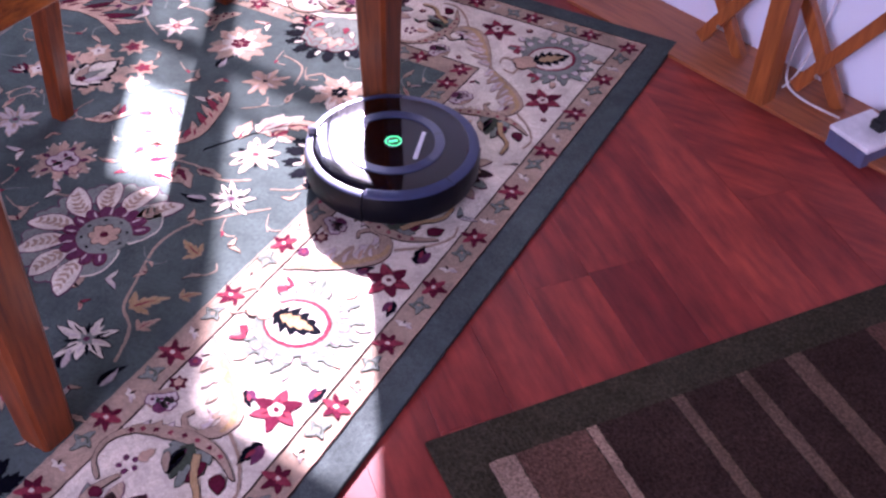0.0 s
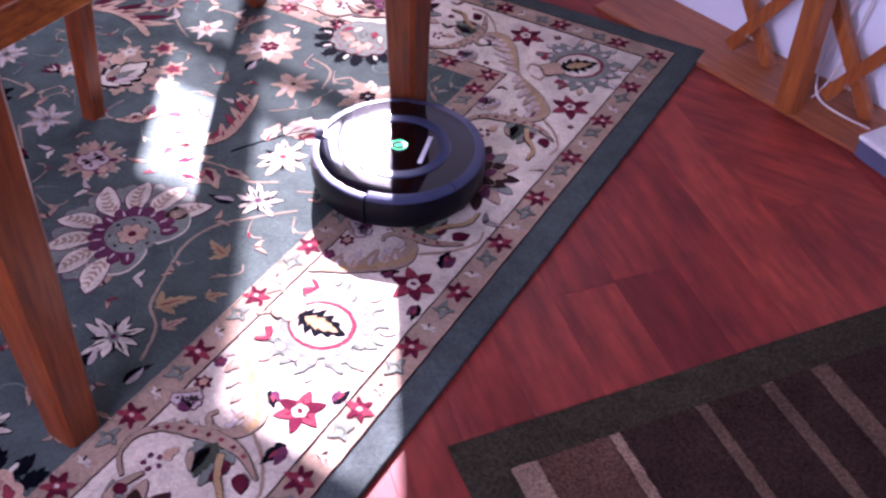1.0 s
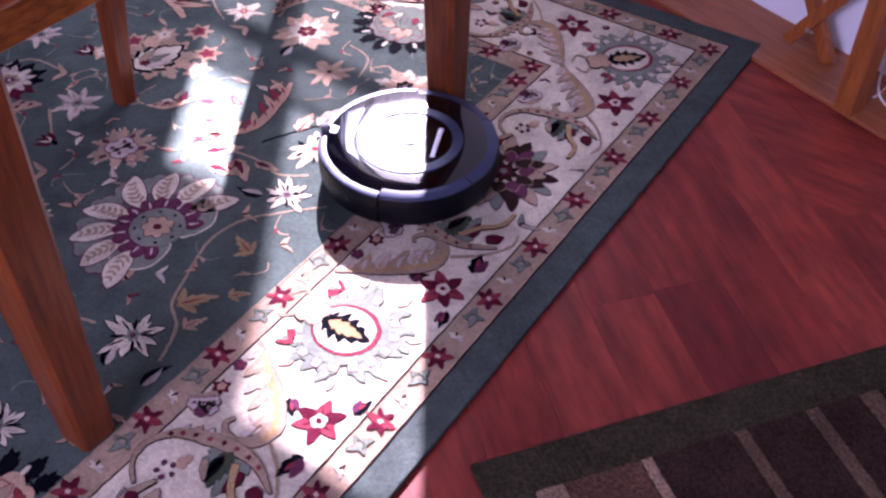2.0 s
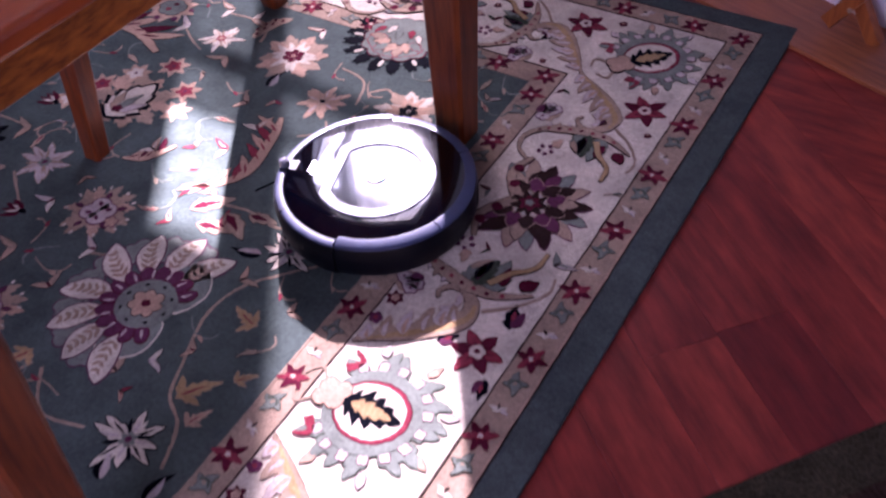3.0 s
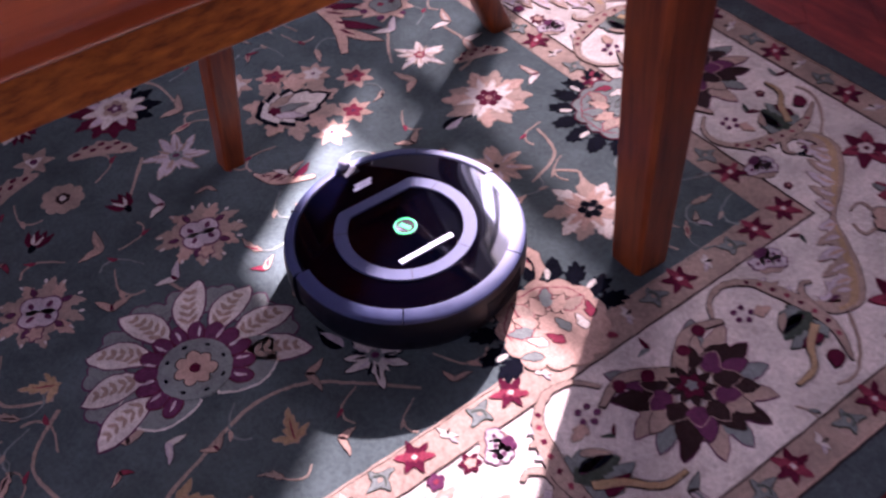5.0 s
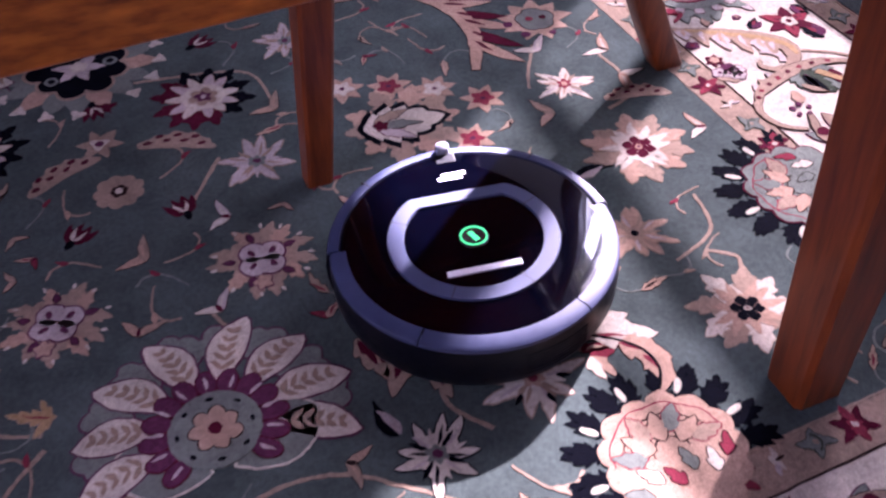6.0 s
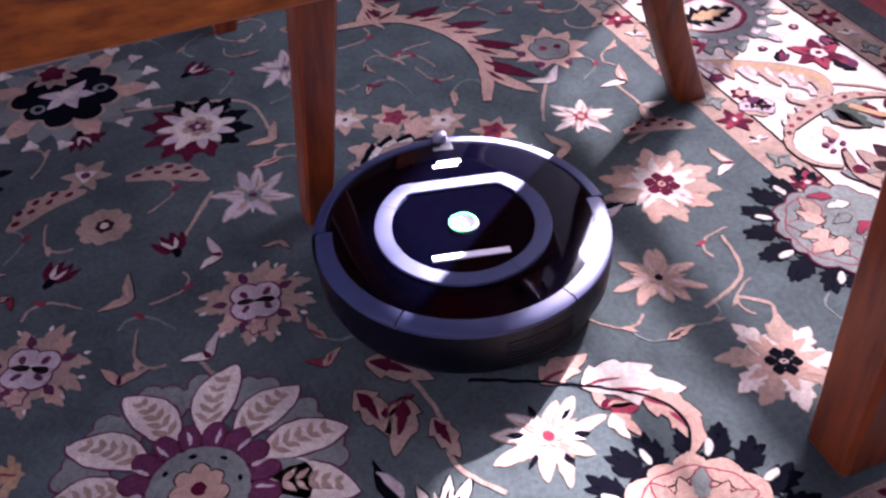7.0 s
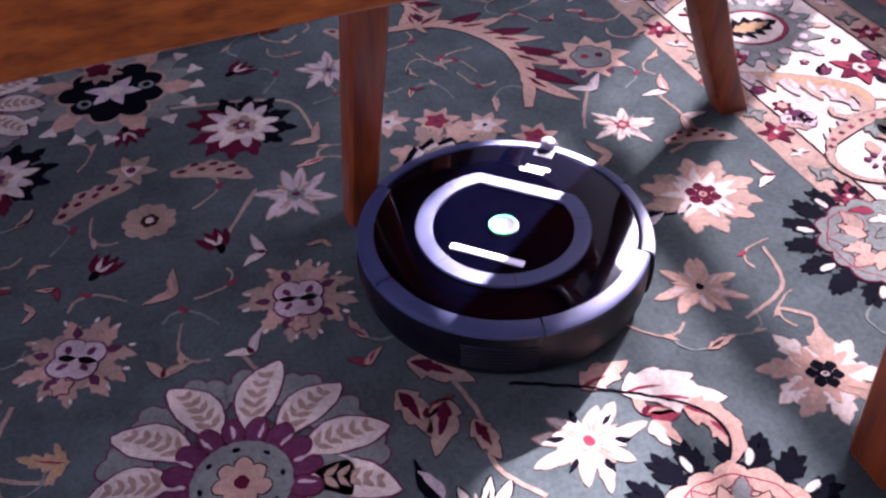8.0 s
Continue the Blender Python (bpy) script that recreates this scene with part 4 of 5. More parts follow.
def scroll_leaf(s=1.0):
    """Gold acanthus with lilac lobes, ending in a curl; a dotted tan stem crosses it and bears grey and wine leaves."""
    out = lined(ribbon([(-0.098, -0.112), (-0.118, -0.092), (-0.146, -0.052), (-0.182, -0.008), (-0.216, 0.020), (-0.250, 0.016), (-0.272, -0.010)], 0.002, 0.012, 9, 0, 0.026), TAN, 2, BROWN, 0.0011)
    out.append((ribbon([(-0.112, -0.094), (-0.140, -0.058), (-0.182, -0.006), (-0.220, 0.024), (-0.250, 0.022)], 0.004, 0.006, 9, 0, 0.008), GOLD, 2.5))
    for k, (x, y, a, n) in enumerate(((-0.112, -0.094, 138, 0.030), (-0.128, -0.072, 132, 0.044), (-0.146, -0.048, 128, 0.052), (-0.166, -0.024, 126, 0.052), (-0.188, -0.004, 130, 0.044), (-0.206, 0.010, 146, 0.034))):
        out += lined(turned(jag(n, 0.026, 0.4, 2, 0.35), x, y, a), (LILAC, TAN)[k % 2], 2.6 + 0.05 * k, TAN, 0.0010)
        out.append((turned(leaf(n * 0.7, 0.008, 0.4), x, y, a), (PEACH, LILAC)[k % 2], 3.2))
    out += lined(ribbon([(-0.272, -0.010), (-0.268, -0.032), (-0.252, -0.046), (-0.238, -0.040)], 0.014, 0.005, 7), TAN, 2.2, BROWN, 0.0011)
    out += lined(ribbon([(-0.256, -0.010), (-0.244, -0.004), (-0.228, -0.012), (-0.220, -0.026)], 0.010, 0.005, 7), LILAC, 2.3, TAN, 0.0011)
    stem = [(-0.330, -0.112), (-0.306, -0.090), (-0.290, -0.050), (-0.280, -0.004), (-0.284, 0.044), (-0.310, 0.094)]
    out += lined(ribbon(stem, 0.006, 0.003, 8, 0, 0.019), TAN, 2.8, BROWN, 0.0012)
    line = curve(stem, 8)
    for k in range(8):
        x, y = line[5 + 4 * k]
        out.append((turned(rosette(0.0050, 4, 0.35, 1.0), x, y, 30 * k), (WINE, ROSE)[k % 2], 3.6))
    for k in range(4):
        x, y = line[8 + 4 * k]
        out += lined(turned(leaf(0.022, 0.012, 0.3), x, y, -66 - 8 * k), (LILAC, TAN)[k % 2], 2.4, BROWN, 0.0009)
    out += lined(ribbon([(-0.322, -0.108), (-0.350, -0.120), (-0.384, -0.112), (-0.408, -0.084)], 0.012, 0.005, 8), TAN, 2.6, BROWN, 0.0010)
    out.append((ribbon([(-0.244, 0.036), (-0.276, 0.078), (-0.324, 0.112), (-0.36, 0.108)], 0.006, 0.004, 8), TAN, 1))
    # blossom in the bend of the stem
    for x, y, a, n, w, m in ((-0.284, -0.020, 74, 0.078, 0.040, GREY), (-0.284, 0.030, 100, 0.080, 0.042, GREY), (-0.286, 0.000, 88, 0.070, 0.032, MOSS)):
        out += lined(turned(jag(n, w, 0.12, 4, 0.4), x, y, a), m, 2.0 + (m is MOSS), MOSS, 0.0012)
    for x, y, a, n, w, m in ((-0.300, -0.006, 92, 0.052, 0.018, NAVY), (-0.300, -0.002, 104, 0.044, 0.010, PLUM), (-0.306, 0.040, 110, 0.044, 0.020, WINE), (-0.312, 0.070, 70, 0.036, 0.026, WINE), (-0.318, -0.024, 66, 0.040, 0.012, TAN)):
        out += lined(turned(leaf(n, w, 0.2), x, y, a), m, 3.9, BROWN, 0.0008)
    out += lined(ribbon([(-0.300, 0.018), (-0.336, 0.040), (-0.366, 0.070), (-0.404, 0.074)], 0.013, 0.006, 8), GOLD, 4.2, BROWN, 0.0010)
    for k in range(5):
        out.append((turned(disc(0.0046, 8), *turned([(0, 0.013)], -0.366, -0.062, 72 * k)[0]), PLUM, 2))
    out += lined(turned(jag(0.030, 0.020, 0.2, 2), -0.352, -0.054, -60), PEACH, 1.6, TAN, 0.0010)
    return [(turned(p, k=s), m, z) for p, m, z in out]


def red_star(r):
    out = []
    for k in range(6):
        out += lined(turned(leaf(r * RNG.uniform(0.92, 1.1), r * 0.46, RNG.uniform(-0.15, 0.15)), 0, 0, 60 * k + 10), (ROSE, WINE)[k % 2], 1 + 0.02 * k, WINE, r * 0.03)
        out.append((turned(leaf(r * 0.6, r * 0.10), 0, r * 0.0, 60 * k + 10), WINE, 2))
    return out + [(rosette(r * 0.30, 5, 0.2, 2.0), CREAM, 3), (disc(r * 0.11), WINE, 4)]


def plum_cluster(r):
    out = []
    out.append((rosette(r * 1.25, 5, 0.2, 1.5), TAN, 0.4))
    for x, y in ((0, 0), (0.72, 0.22), (-0.38, 0.66), (0.32, 0.80), (-0.72, -0.36)):
        out += lined(turned(rosette(r * 0.62, 5, 0.25, 2.0), x * r, y * r), LILAC if x * y >= 0 else PLUM, 1, PLUM, r * 0.09)
        out.append((turned(disc(r * 0.16), x * r, y * r), PLUM, 2))
    return out


def leaf_bud(r):
    return [(turned(leaf(r, r * 0.5, 0.2, 3, 0.4), 0, 0, 15), NAVY, 1), (turned(leaf(r * 0.7, r * 0.36, -0.2), 0, r * 0.1, -35), PLUM, 1.4), (turned(leaf(r * 0.4, r * 0.14), 0, r * 0.3, 5), ROSE, 2)]


def maple(r, mat=GOLD):
    """Long lobed leaf with two side leaves."""
    out = lined(turned(jag(r, r * 0.36, 0.2, 4, 0.5), 0, 0, 4), mat, 1, TAN, 0.0009)
    out += lined(turned(jag(r * 0.55, r * 0.22, -0.2, 2), 0, r * 0.06, 48), mat, 1.1, TAN, 0.0009)
    out += lined(turned(jag(r * 0.50, r * 0.20, 0.2, 2), 0, r * 0.10, -46), mat, 1.2, TAN, 0.0009)
    return out + [(turned(leaf(r * 0.6, r * 0.05, 0.2), 0, r * 0.1, 4), ROSE, 2)]


def sprig(r, mats=(TAN, PEACH)):
    """Two or three leaves that open from one stalk, the middle one dark at its root."""
    out = lined(turned(leaf(r, r * 0.30, 0.35), 0, 0, -26), mats[0], 1, BROWN, 0.0009)
    out += lined(turned(leaf(r * 0.85, r * 0.28, -0.3), 0, 0, 34), mats[1], 1.2, BROWN, 0.0009)
    out.append((turned(leaf(r * 0.62, r * 0.10, 0.35), r * 0.04, r * 0.10, -26), mats[1], 1.6))
    out.append((turned(leaf(r * 0.34, r * 0.16), 0, 0, 4), (WINE, BROWN, mats[0])[int(r * 1000) % 3], 1.7))
    return out


def feather(points, w, body, tips, n=7):
    """A long leaf along a line, with tips that stand off one side."""
    out = lined(ribbon(points, w * 0.14, w * 0.22, 8, 0, w * 0.34), body, 1.5, BROWN, 0.0014)
    line = curve(points, 8)
    for k in range(n):
        i = int((0.22 + 0.72 * k / n) * (len(line) - 2))
        (x, y), (bx, by) = line[i], line[i + 1]
        a = math.degrees(math.atan2(by - y, bx - x)) - 90
        out += lined(turned(leaf(w * (1.2 + 0.6 * k / n), w * 0.40, -0.15), x, y, a + 40), tips if k % 2 else body, 1 + 0.03 * k, BROWN, 0.0012)
        out.append((turned(leaf(w * 0.7, w * 0.12), x, y, a + 40), tips, 2))
    return out


def field_motifs():
    P = "blossom"
    for x, y, r, a in ((-0.804, 0.629, 0.080, 8), (-1.62, 0.55, 0.080, 30), (-1.45, -0.50, 0.080, 70)):
        motif(P, bloom(r, 10, PEACH, CREAM, WINE, PLUM), x, y, a)
    motif(P, bloom(0.070, 9, CREAM, PEACH, NAVY, WINE, None, 0.42, 0.8), -0.488, 0.578, 20)
    motif(P, daisy(0.060, 9, PEACH, TAN, NAVY, TAN, 0.45), -0.658, 0.529, 5)
    motif(P, daisy(0.054, 8, CREAM, ROSE, PEACH), -0.984, 0.612, 12)
    for x, y, r in ((-1.165, 0.659, 0.062), (-1.60, 0.10, 0.062)):
        motif(P, [(rosette(r, 9, 0.36, 0.8), PEACH, 1), *lined(rosette(r * 0.52, 5, 0.14, 2.0), GREY, 2, BROWN, 0.002), (turned(disc(r * 0.1), -r * 0.15, 0), ROSE, 3), (turned(disc(r * 0.1), r * 0.2, r * 0.1), WINE, 3),
                  (turned(disc(r * 0.13), -r * 0.7, -r * 0.3), PLUM, 3), (turned(disc(r * 0.13), -r * 0.2, -r * 0.75), PLUM, 3), (turned(disc(r * 0.1), r * 0.5, -r * 0.6), PLUM, 3)], x, y, 60)
    for x, y, r in ((-1.211, 0.109, 0.082), (-1.225, -0.235, 0.085)):
        motif(P, mixed_star(r), x, y, 65)
    motif(P, daisy(0.062, 8, LILAC, GREY, PLUM, TAN), -1.025, 0.136, 10)
    motif(P, daisy(0.060, 8, LILAC, GREY, PLUM, TAN), -1.30, 0.27, 30)
    motif(P, [(rosette(0.036, 9, 0.16, 2.0), TAN, 1), (rosette(0.013, 6, 0.2, 2), BROWN, 2), (disc(0.006), CREAM, 3)], -1.051, -0.055)
    for x, y, a in ((-0.834, 0.083, 75), (-0.842, -0.176, 60)):
        motif(P, pansy(0.068), x, y, a)
    motif(P, [(rosette(0.036, 6, 0.5, 0.8), TAN, 1), (rosette(0.016, 3, 0.5, 0.8), CREAM, 2), (disc(0.007), PLUM, 3)], -1.169, -0.059, 40)
    for x, y, a in ((-0.983, -0.127, 40), (-0.974, 0.017, 95), (-1.257, -0.050, -90), (-1.36, 0.14, 20), (-1.16, 0.285, 80)):
        motif("tulip", tulip(0.034), x, y, a)
    for x, y, a, n in ((-1.137, -0.011, 62, 0.115), (-1.095, -0.170, 110, 0.115), (-0.923, 0.647, 70, 0.10), (-1.42, 0.30, 20, 0.11)):
        motif("leaf_spray", berry_leaf(n), x, y, a)
    # pale bloom in a navy outline, with rose and peach flowers round it
    motif(P, pale_bloom(0.095), -1.010, 0.355, -10)
    for x, y, m in ((-1.104, 0.372, ROSE), (-1.066, 0.432, CREAM), (-1.010, 0.486, ROSE), (-0.93, 0.43, ROSE), (-0.905, 0.37, CREAM), (-1.13, 0.305, CREAM)):
        motif("floret", [(rosette(0.036, 7, 0.45, 0.8), PEACH, 1), (rosette(0.020, 5, 0.4, 0.9), m, 2), (disc(0.004), PLUM, 3)], x, y, 40 * x)
    for x, y, r, a in ((-0.603, -0.044, 0.155, 84), (-1.42, -0.30, 0.15, 40)):
        motif("sunburst_palmette", sunburst_palmette(r), x, y, a, label="large cream palmette with a plum collar")
    motif("cloud_palmette", cloud_palmette(0.128), -1.382, -0.050, -80, label="navy cloud palmette with a sage fringe")
    motif("crown_palmette", crown_palmette(0.122, PEACH), -0.354, 0.385, 90, label="peach dome under a navy crown")
    motif("crown_palmette", crown_palmette(0.124, GREY), -0.635, 0.782, 180, label="sage dome under a navy crown")
    motif("crown_palmette", crown_palmette(0.122, PEACH), -0.366, -0.62, 90)
    for x, y, r in ((-0.466, 0.161, 0.060), (-0.446, -0.254, 0.066), (-0.48, -0.50, 0.06)):
        motif("star_flower", daisy(r, 8, CREAM, GREY, PLUM, NAVY, 0.62), x, y, 18)
    motif("star_flower", [*daisy(0.066, 9, CREAM, PEACH, ROSE, TAN), *[(turned(leaf(0.018, 0.006), *turned([(0, 0.026)], a=62 * k)[0], 62 * k), NAVY, 4.2) for k in range(6)]], -0.511, 0.300, 30)
    stem = [(-0.615, 0.258), (-0.577, 0.329), (-0.534, 0.393), (-0.500, 0.428), (-0.463, 0.436), (-0.433, 0.418)]
    layers = [(ribbon(stem, 0.0035, 0.004, 8), NAVY, 2.0)]
    for x, y, a, n, w in ((-0.552, 0.362, 4, 0.088, 0.046), (-0.535, 0.388, -14, 0.084, 0.046), (-0.512, 0.412, -38, 0.066, 0.040), (-0.485, 0.428, -66, 0.054, 0.030), (-0.575, 0.325, 22, 0.070, 0.036)):
        layers += lined(turned(jag(n, w, 0.15, 3, 0.34), x, y, a), (PEACH, CREAM)[w > 0.045], 1.2 + abs(a) * 0.004, BROWN, 0.0011)
        layers.append((turned(leaf(n * 0.55, 0.005, 0.2), x, y, a), ROSE, 1.9))
    layers += lined(ribbon([(-0.512, 0.425), (-0.472, 0.447), (-0.440, 0.432), (-0.424, 0.405)], 0.016, 0.007, 8), PEACH, 1.4, BROWN, 0.0011)
    motif("feather_leaf", layers, 0, 0, label="peach lobed leaf on a dark curved stem")
    motif("floret", [*lined(turned(leaf(0.034, 0.022, 0.2), 0, 0, 70), ROSE, 1, BROWN, 0.001), *lined(turned(jag(0.040, 0.018, 0.2, 2), 0, 0, 0), PEACH, 1.2, BROWN, 0.001), *lined(turned(jag(0.036, 0.016, -0.2, 2), 0, 0, -44), CREAM, 1.3, TAN, 0.001)], -0.508, 0.374, -60)
    for x, y, a, n in ((-0.690, 0.165, -35, 0.085), (-0.655, 0.140, -70, 0.075), (-0.625, 0.185, -110, 0.080), (-0.585, 0.200, -75, 0.060)):
        motif("leaf_spray", [*lined(jag(n, n * 0.46, 0.15, 3, 0.36), TAN, 1, BROWN, 0.0012), (turned(jag(n * 0.62, n * 0.20, 0.15, 2), 0, n * 0.06), WINE, 1.7)], x, y, a)
    for x, y, a, r, m in ((-0.413, 0.005, 80, 0.060, GOLD), (-0.435, -0.165, -30, 0.075, GOLD), (-0.376, -0.100, -35, 0.04, GOLD), (-0.388, -0.196, -15, 0.045, PEACH), (-0.70, -0.20, 160, 0.06, GOLD)):
        motif("leaf_spray", maple(r, m), x, y, a)
    for x, y, a, r in ((-0.770, 0.012, 110, 0.042), (-0.775, -0.092, 60, 0.042), (-0.90, -0.05, 130, 0.05), (-0.93, 0.07, 150, 0.045), (-1.031, 0.718, 120, 0.052), (-0.93, 0.565, 160, 0.05), (-0.97, 0.70, -60, 0.05),
                       (-1.08, 0.62, 100, 0.05), (-0.72, 0.40, 40, 0.045), (-0.79, 0.46, 90, 0.04), (-1.13, 0.20, 120, 0.05), (-0.50, 0.07, -40, 0.04), (-0.55, -0.17, 60, 0.04), (-0.52, -0.13, -60, 0.035), (-0.80, 0.74, 150, 0.045), (-0.86, 0.26, 70, 0.04)):
        motif("leaf_spray", sprig(r, RNG.choice(((TAN, PEACH), (LILAC, CREAM), (PEACH, CREAM)))), x, y, a)
    for x, y, a in ((-0.519, 0.368, 30), (-0.606, 0.157, 70), (-0.735, 0.33, 120)):
        motif("leaf_spray", sprig(0.045, (ROSE, PEACH)), x, y, a)
    for x, y, a in ((-0.44, -0.325, 40), (-0.505, 0.133, 120), (-0.36, -0.32, 10), (-0.79, 0.52, 20)):
        motif("leaf_spray", [(leaf(0.06, 0.018, 0.4), NAVY, 1), (turned(leaf(0.045, 0.012, -0.3), 0.004, 0.0, -30), LILAC, 1.4)], x, y, a)
    motif("feather_leaf", feather([(-0.745, 0.195), (-0.665, 0.275), (-0.675, 0.38), (-0.70, 0.45)], 0.040, PEACH, ROSE), 0, 0)
    motif("feather_leaf", feather([(-1.38, 0.36), (-1.36, 0.48), (-1.28, 0.545), (-1.18, 0.552), (-1.08, 0.510)], 0.058, PEACH, WINE, 9), 0, 0)
    motif("feather_leaf", feather([(-0.670, 0.215), (-0.705, 0.225), (-0.745, 0.205)], 0.024, PEACH, ROSE, 4), 0, 0)
    motif("feather_leaf", feather([(-0.90, 0.215), (-0.86, 0.235), (-0.83, 0.29)], 0.030, PEACH, WINE, 4), 0, 0)
    motif("feather_leaf", feather([(-1.52, 0.42), (-1.44, 0.46), (-1.38, 0.42)], 0.040, PEACH, WINE), 0, 0)
    vines = ([(-0.37, -0.268), (-0.40, -0.20), (-0.445, -0.165), (-0.469, -0.109), (-0.50, -0.02), (-0.49, 0.056), (-0.44, 0.12), (-0.382, 0.178)], [(-0.593, 0.59), (-0.565, 0.62), (-0.53, 0.60)], [(-0.593, 0.55), (-0.62, 0.62), (-0.687, 0.64)],
             [(-0.77, 0.0), (-0.72, 0.02), (-0.70, 0.06)], [(-0.90, 0.64), (-0.93, 0.70), (-1.03, 0.70)], [(-1.06, 0.09), (-1.02, 0.06), (-0.98, 0.03)], [(-1.30, 0.02), (-1.25, 0.18), (-1.16, 0.20)], [(-0.66, -0.22), (-0.60, -0.28), (-0.52, -0.27)],
             [(-0.80, -0.25), (-0.72, -0.28), (-0.68, -0.22)], [(-1.10, 0.62), (-1.04, 0.58), (-1.0, 0.56)], [(-0.47, 0.23), (-0.52, 0.20), (-0.59, 0.21), (-0.66, 0.20)])
    for line in vines:
        motif("vine", [(ribbon(line, 0.0055, 0.0045, 8), TAN, 0.5)], 0, 0)


def border_unit(place):
    """One repeat of the main border about a medallion: place(name, layers, along, across, turn, flip)."""
    place("medallion", medallion(0.118), 0.0, 0.010, 0, 1)
    for s in (-1, 1):
        place("red_flower", red_star(0.045), s * 0.170, -0.070, 0, s)
        place("leaf_bud", leaf_bud(0.055), s * 0.232, -0.092, s * 100, s)
        place("leaf_bud", leaf_bud(0.040), s * 0.130, -0.105, s * -80, s)
        place("scroll_leaf", scroll_leaf(), 0, 0, 0, s)
        place("leaf_bud", leaf_bud(0.038), s * 0.160, -0.004, s * 40, s)
        place("plum_cluster", plum_cluster(0.019), s * 0.244, 0.100, s * 30, s)
        place("floret", [(rosette(0.012, 5, 0.25, 2), PLUM, 1), (disc(0.004), ROSE, 2)], s * 0.155, 0.106, 0, s)
        place("floret", [(rosette(0.016, 6, 0.4, 1), WINE, 1), (rosette(0.008, 5, 0.3, 2), PEACH, 2)], s * 0.205, 0.100, 0, s)
        place("leaf_spray", sprig(0.040, (LILAC, GREY)), s * 0.385, -0.095, s * 60, s)


def border_motifs():
    mid = -0.151
    for q in (-0.045, -1.045):
        border_unit(lambda n, l, u, v, a, f, q=q: motif(n, l, mid - v, q + u, a - 90, 1, f))
    for q in (0.455, -0.545):
        motif("border_palmette", border_palmette(0.118), mid - 0.01, q, -90, label="dark brown palmette on the cream border")
    top = 0.948
    border_unit(lambda n, l, u, v, a, f: motif(n, l, -1.135 + u, top - v, a, 1, f))
    for p in (-0.640, -1.63):
        motif("border_palmette", border_palmette(0.118), p, top - 0.01, 0, label="dark brown palmette on the cream border")
    # corner
    motif("medallion", medallion(0.112), -0.140, 0.950, -45)
    for f, (x, y, a) in ((-1, (-0.145, 0.935, -90)), (1, (-0.155, 0.948, 0))):
        motif("scroll_leaf", scroll_leaf(0.92), x, y, a, 1, f)
    for x, y in ((-0.085, 0.785), (-0.31, 1.005)):
        motif("red_flower", red_star(0.045), x, y, 20)
        motif("leaf_bud", leaf_bud(0.05), x - 0.04, y - 0.05, 150)
    for x, y in ((-0.245, 0.70), (-0.385, 0.845)):
        motif("plum_cluster", plum_cluster(0.020), x, y, 40)


def band_flower(r):
    """Small wine flower with pointed petals."""
    out = []
    for k in range(6):
        a = 60 * k + RNG.uniform(-9, 9)
        out.append((turned(jag(r * RNG.uniform(0.95, 1.15), r * 0.55, 0, 2, 0.35), 0, 0, a), (WINE, WINE, ROSE)[k % 3], 1 + 0.03 * k))
    return out + [(rosette(r * 0.34, 5, 0.4, 1.0), ROSE, 2), (rosette(r * 0.17, 4, 0.3, 1.0), CREAM, 3)]


def band_leaf(r):
    """Grey-green curled leaves."""
    out = []
    for a, n in ((20, 1.15), (115, 0.9), (200, 1.1), (290, 0.95)):
        out += lined(turned(jag(r * n, r * 0.62, 0.4, 2, 0.35), 0, 0, a), GREY, 1 + 0.001 * a, MOSS, 0.0010)
    return out + [(turned(ribbon([(-r * 0.5, -r * 0.1), (0, r * 0.3), (r * 0.5, 0)], r * 0.12, r * 0.1, 5), 0, 0), MOSS, 2), (disc(r * 0.16), TAN, 2)]


def band_bird(r):
    return [(turned(leaf(r * 1.3, r * 0.5, 0.4), -r * 0.4, -r * 0.3, -40), CREAM, 1), (turned(leaf(r, r * 0.4, -0.4), 0, -r * 0.1, 50), CREAM, 1.2), (turned(leaf(r * 0.7, r * 0.2), 0, 0, 10), BROWN, 2), (turned(leaf(r * 0.8, r * 0.3), 0.2 * r, 0, -110), LILAC, 1.4)]


def band_motifs():
    """Wine flower, grey leaf and cream spray repeat along both narrow borders."""
    step = 0.1565
    def run(kind, at, turn, start, count, way):
        for k in range(count):
            for name, layers, off in (("band_flower", band_flower(0.026), 0.0), ("band_leaf", band_leaf(0.021), 0.052), ("band_spray", band_bird(0.018), 0.104)):
                u = start + way * (step * k + off)
                x, y = (at, u) if kind == "q" else (u, at)
                motif(name, layers, x, y, turn + 30 * math.sin(7 * u))
    run("q", -0.002, 0, 1.090, 13, -1)
    run("q", -0.302, 0, 0.735, 11, -1)
    run("p", 1.098, 90, -0.105, 10, -1)
    run("p", 0.801, 90, -0.41, 8, -1)
    motif("band_flower", band_flower(0.026), -0.303, 0.801, 15)


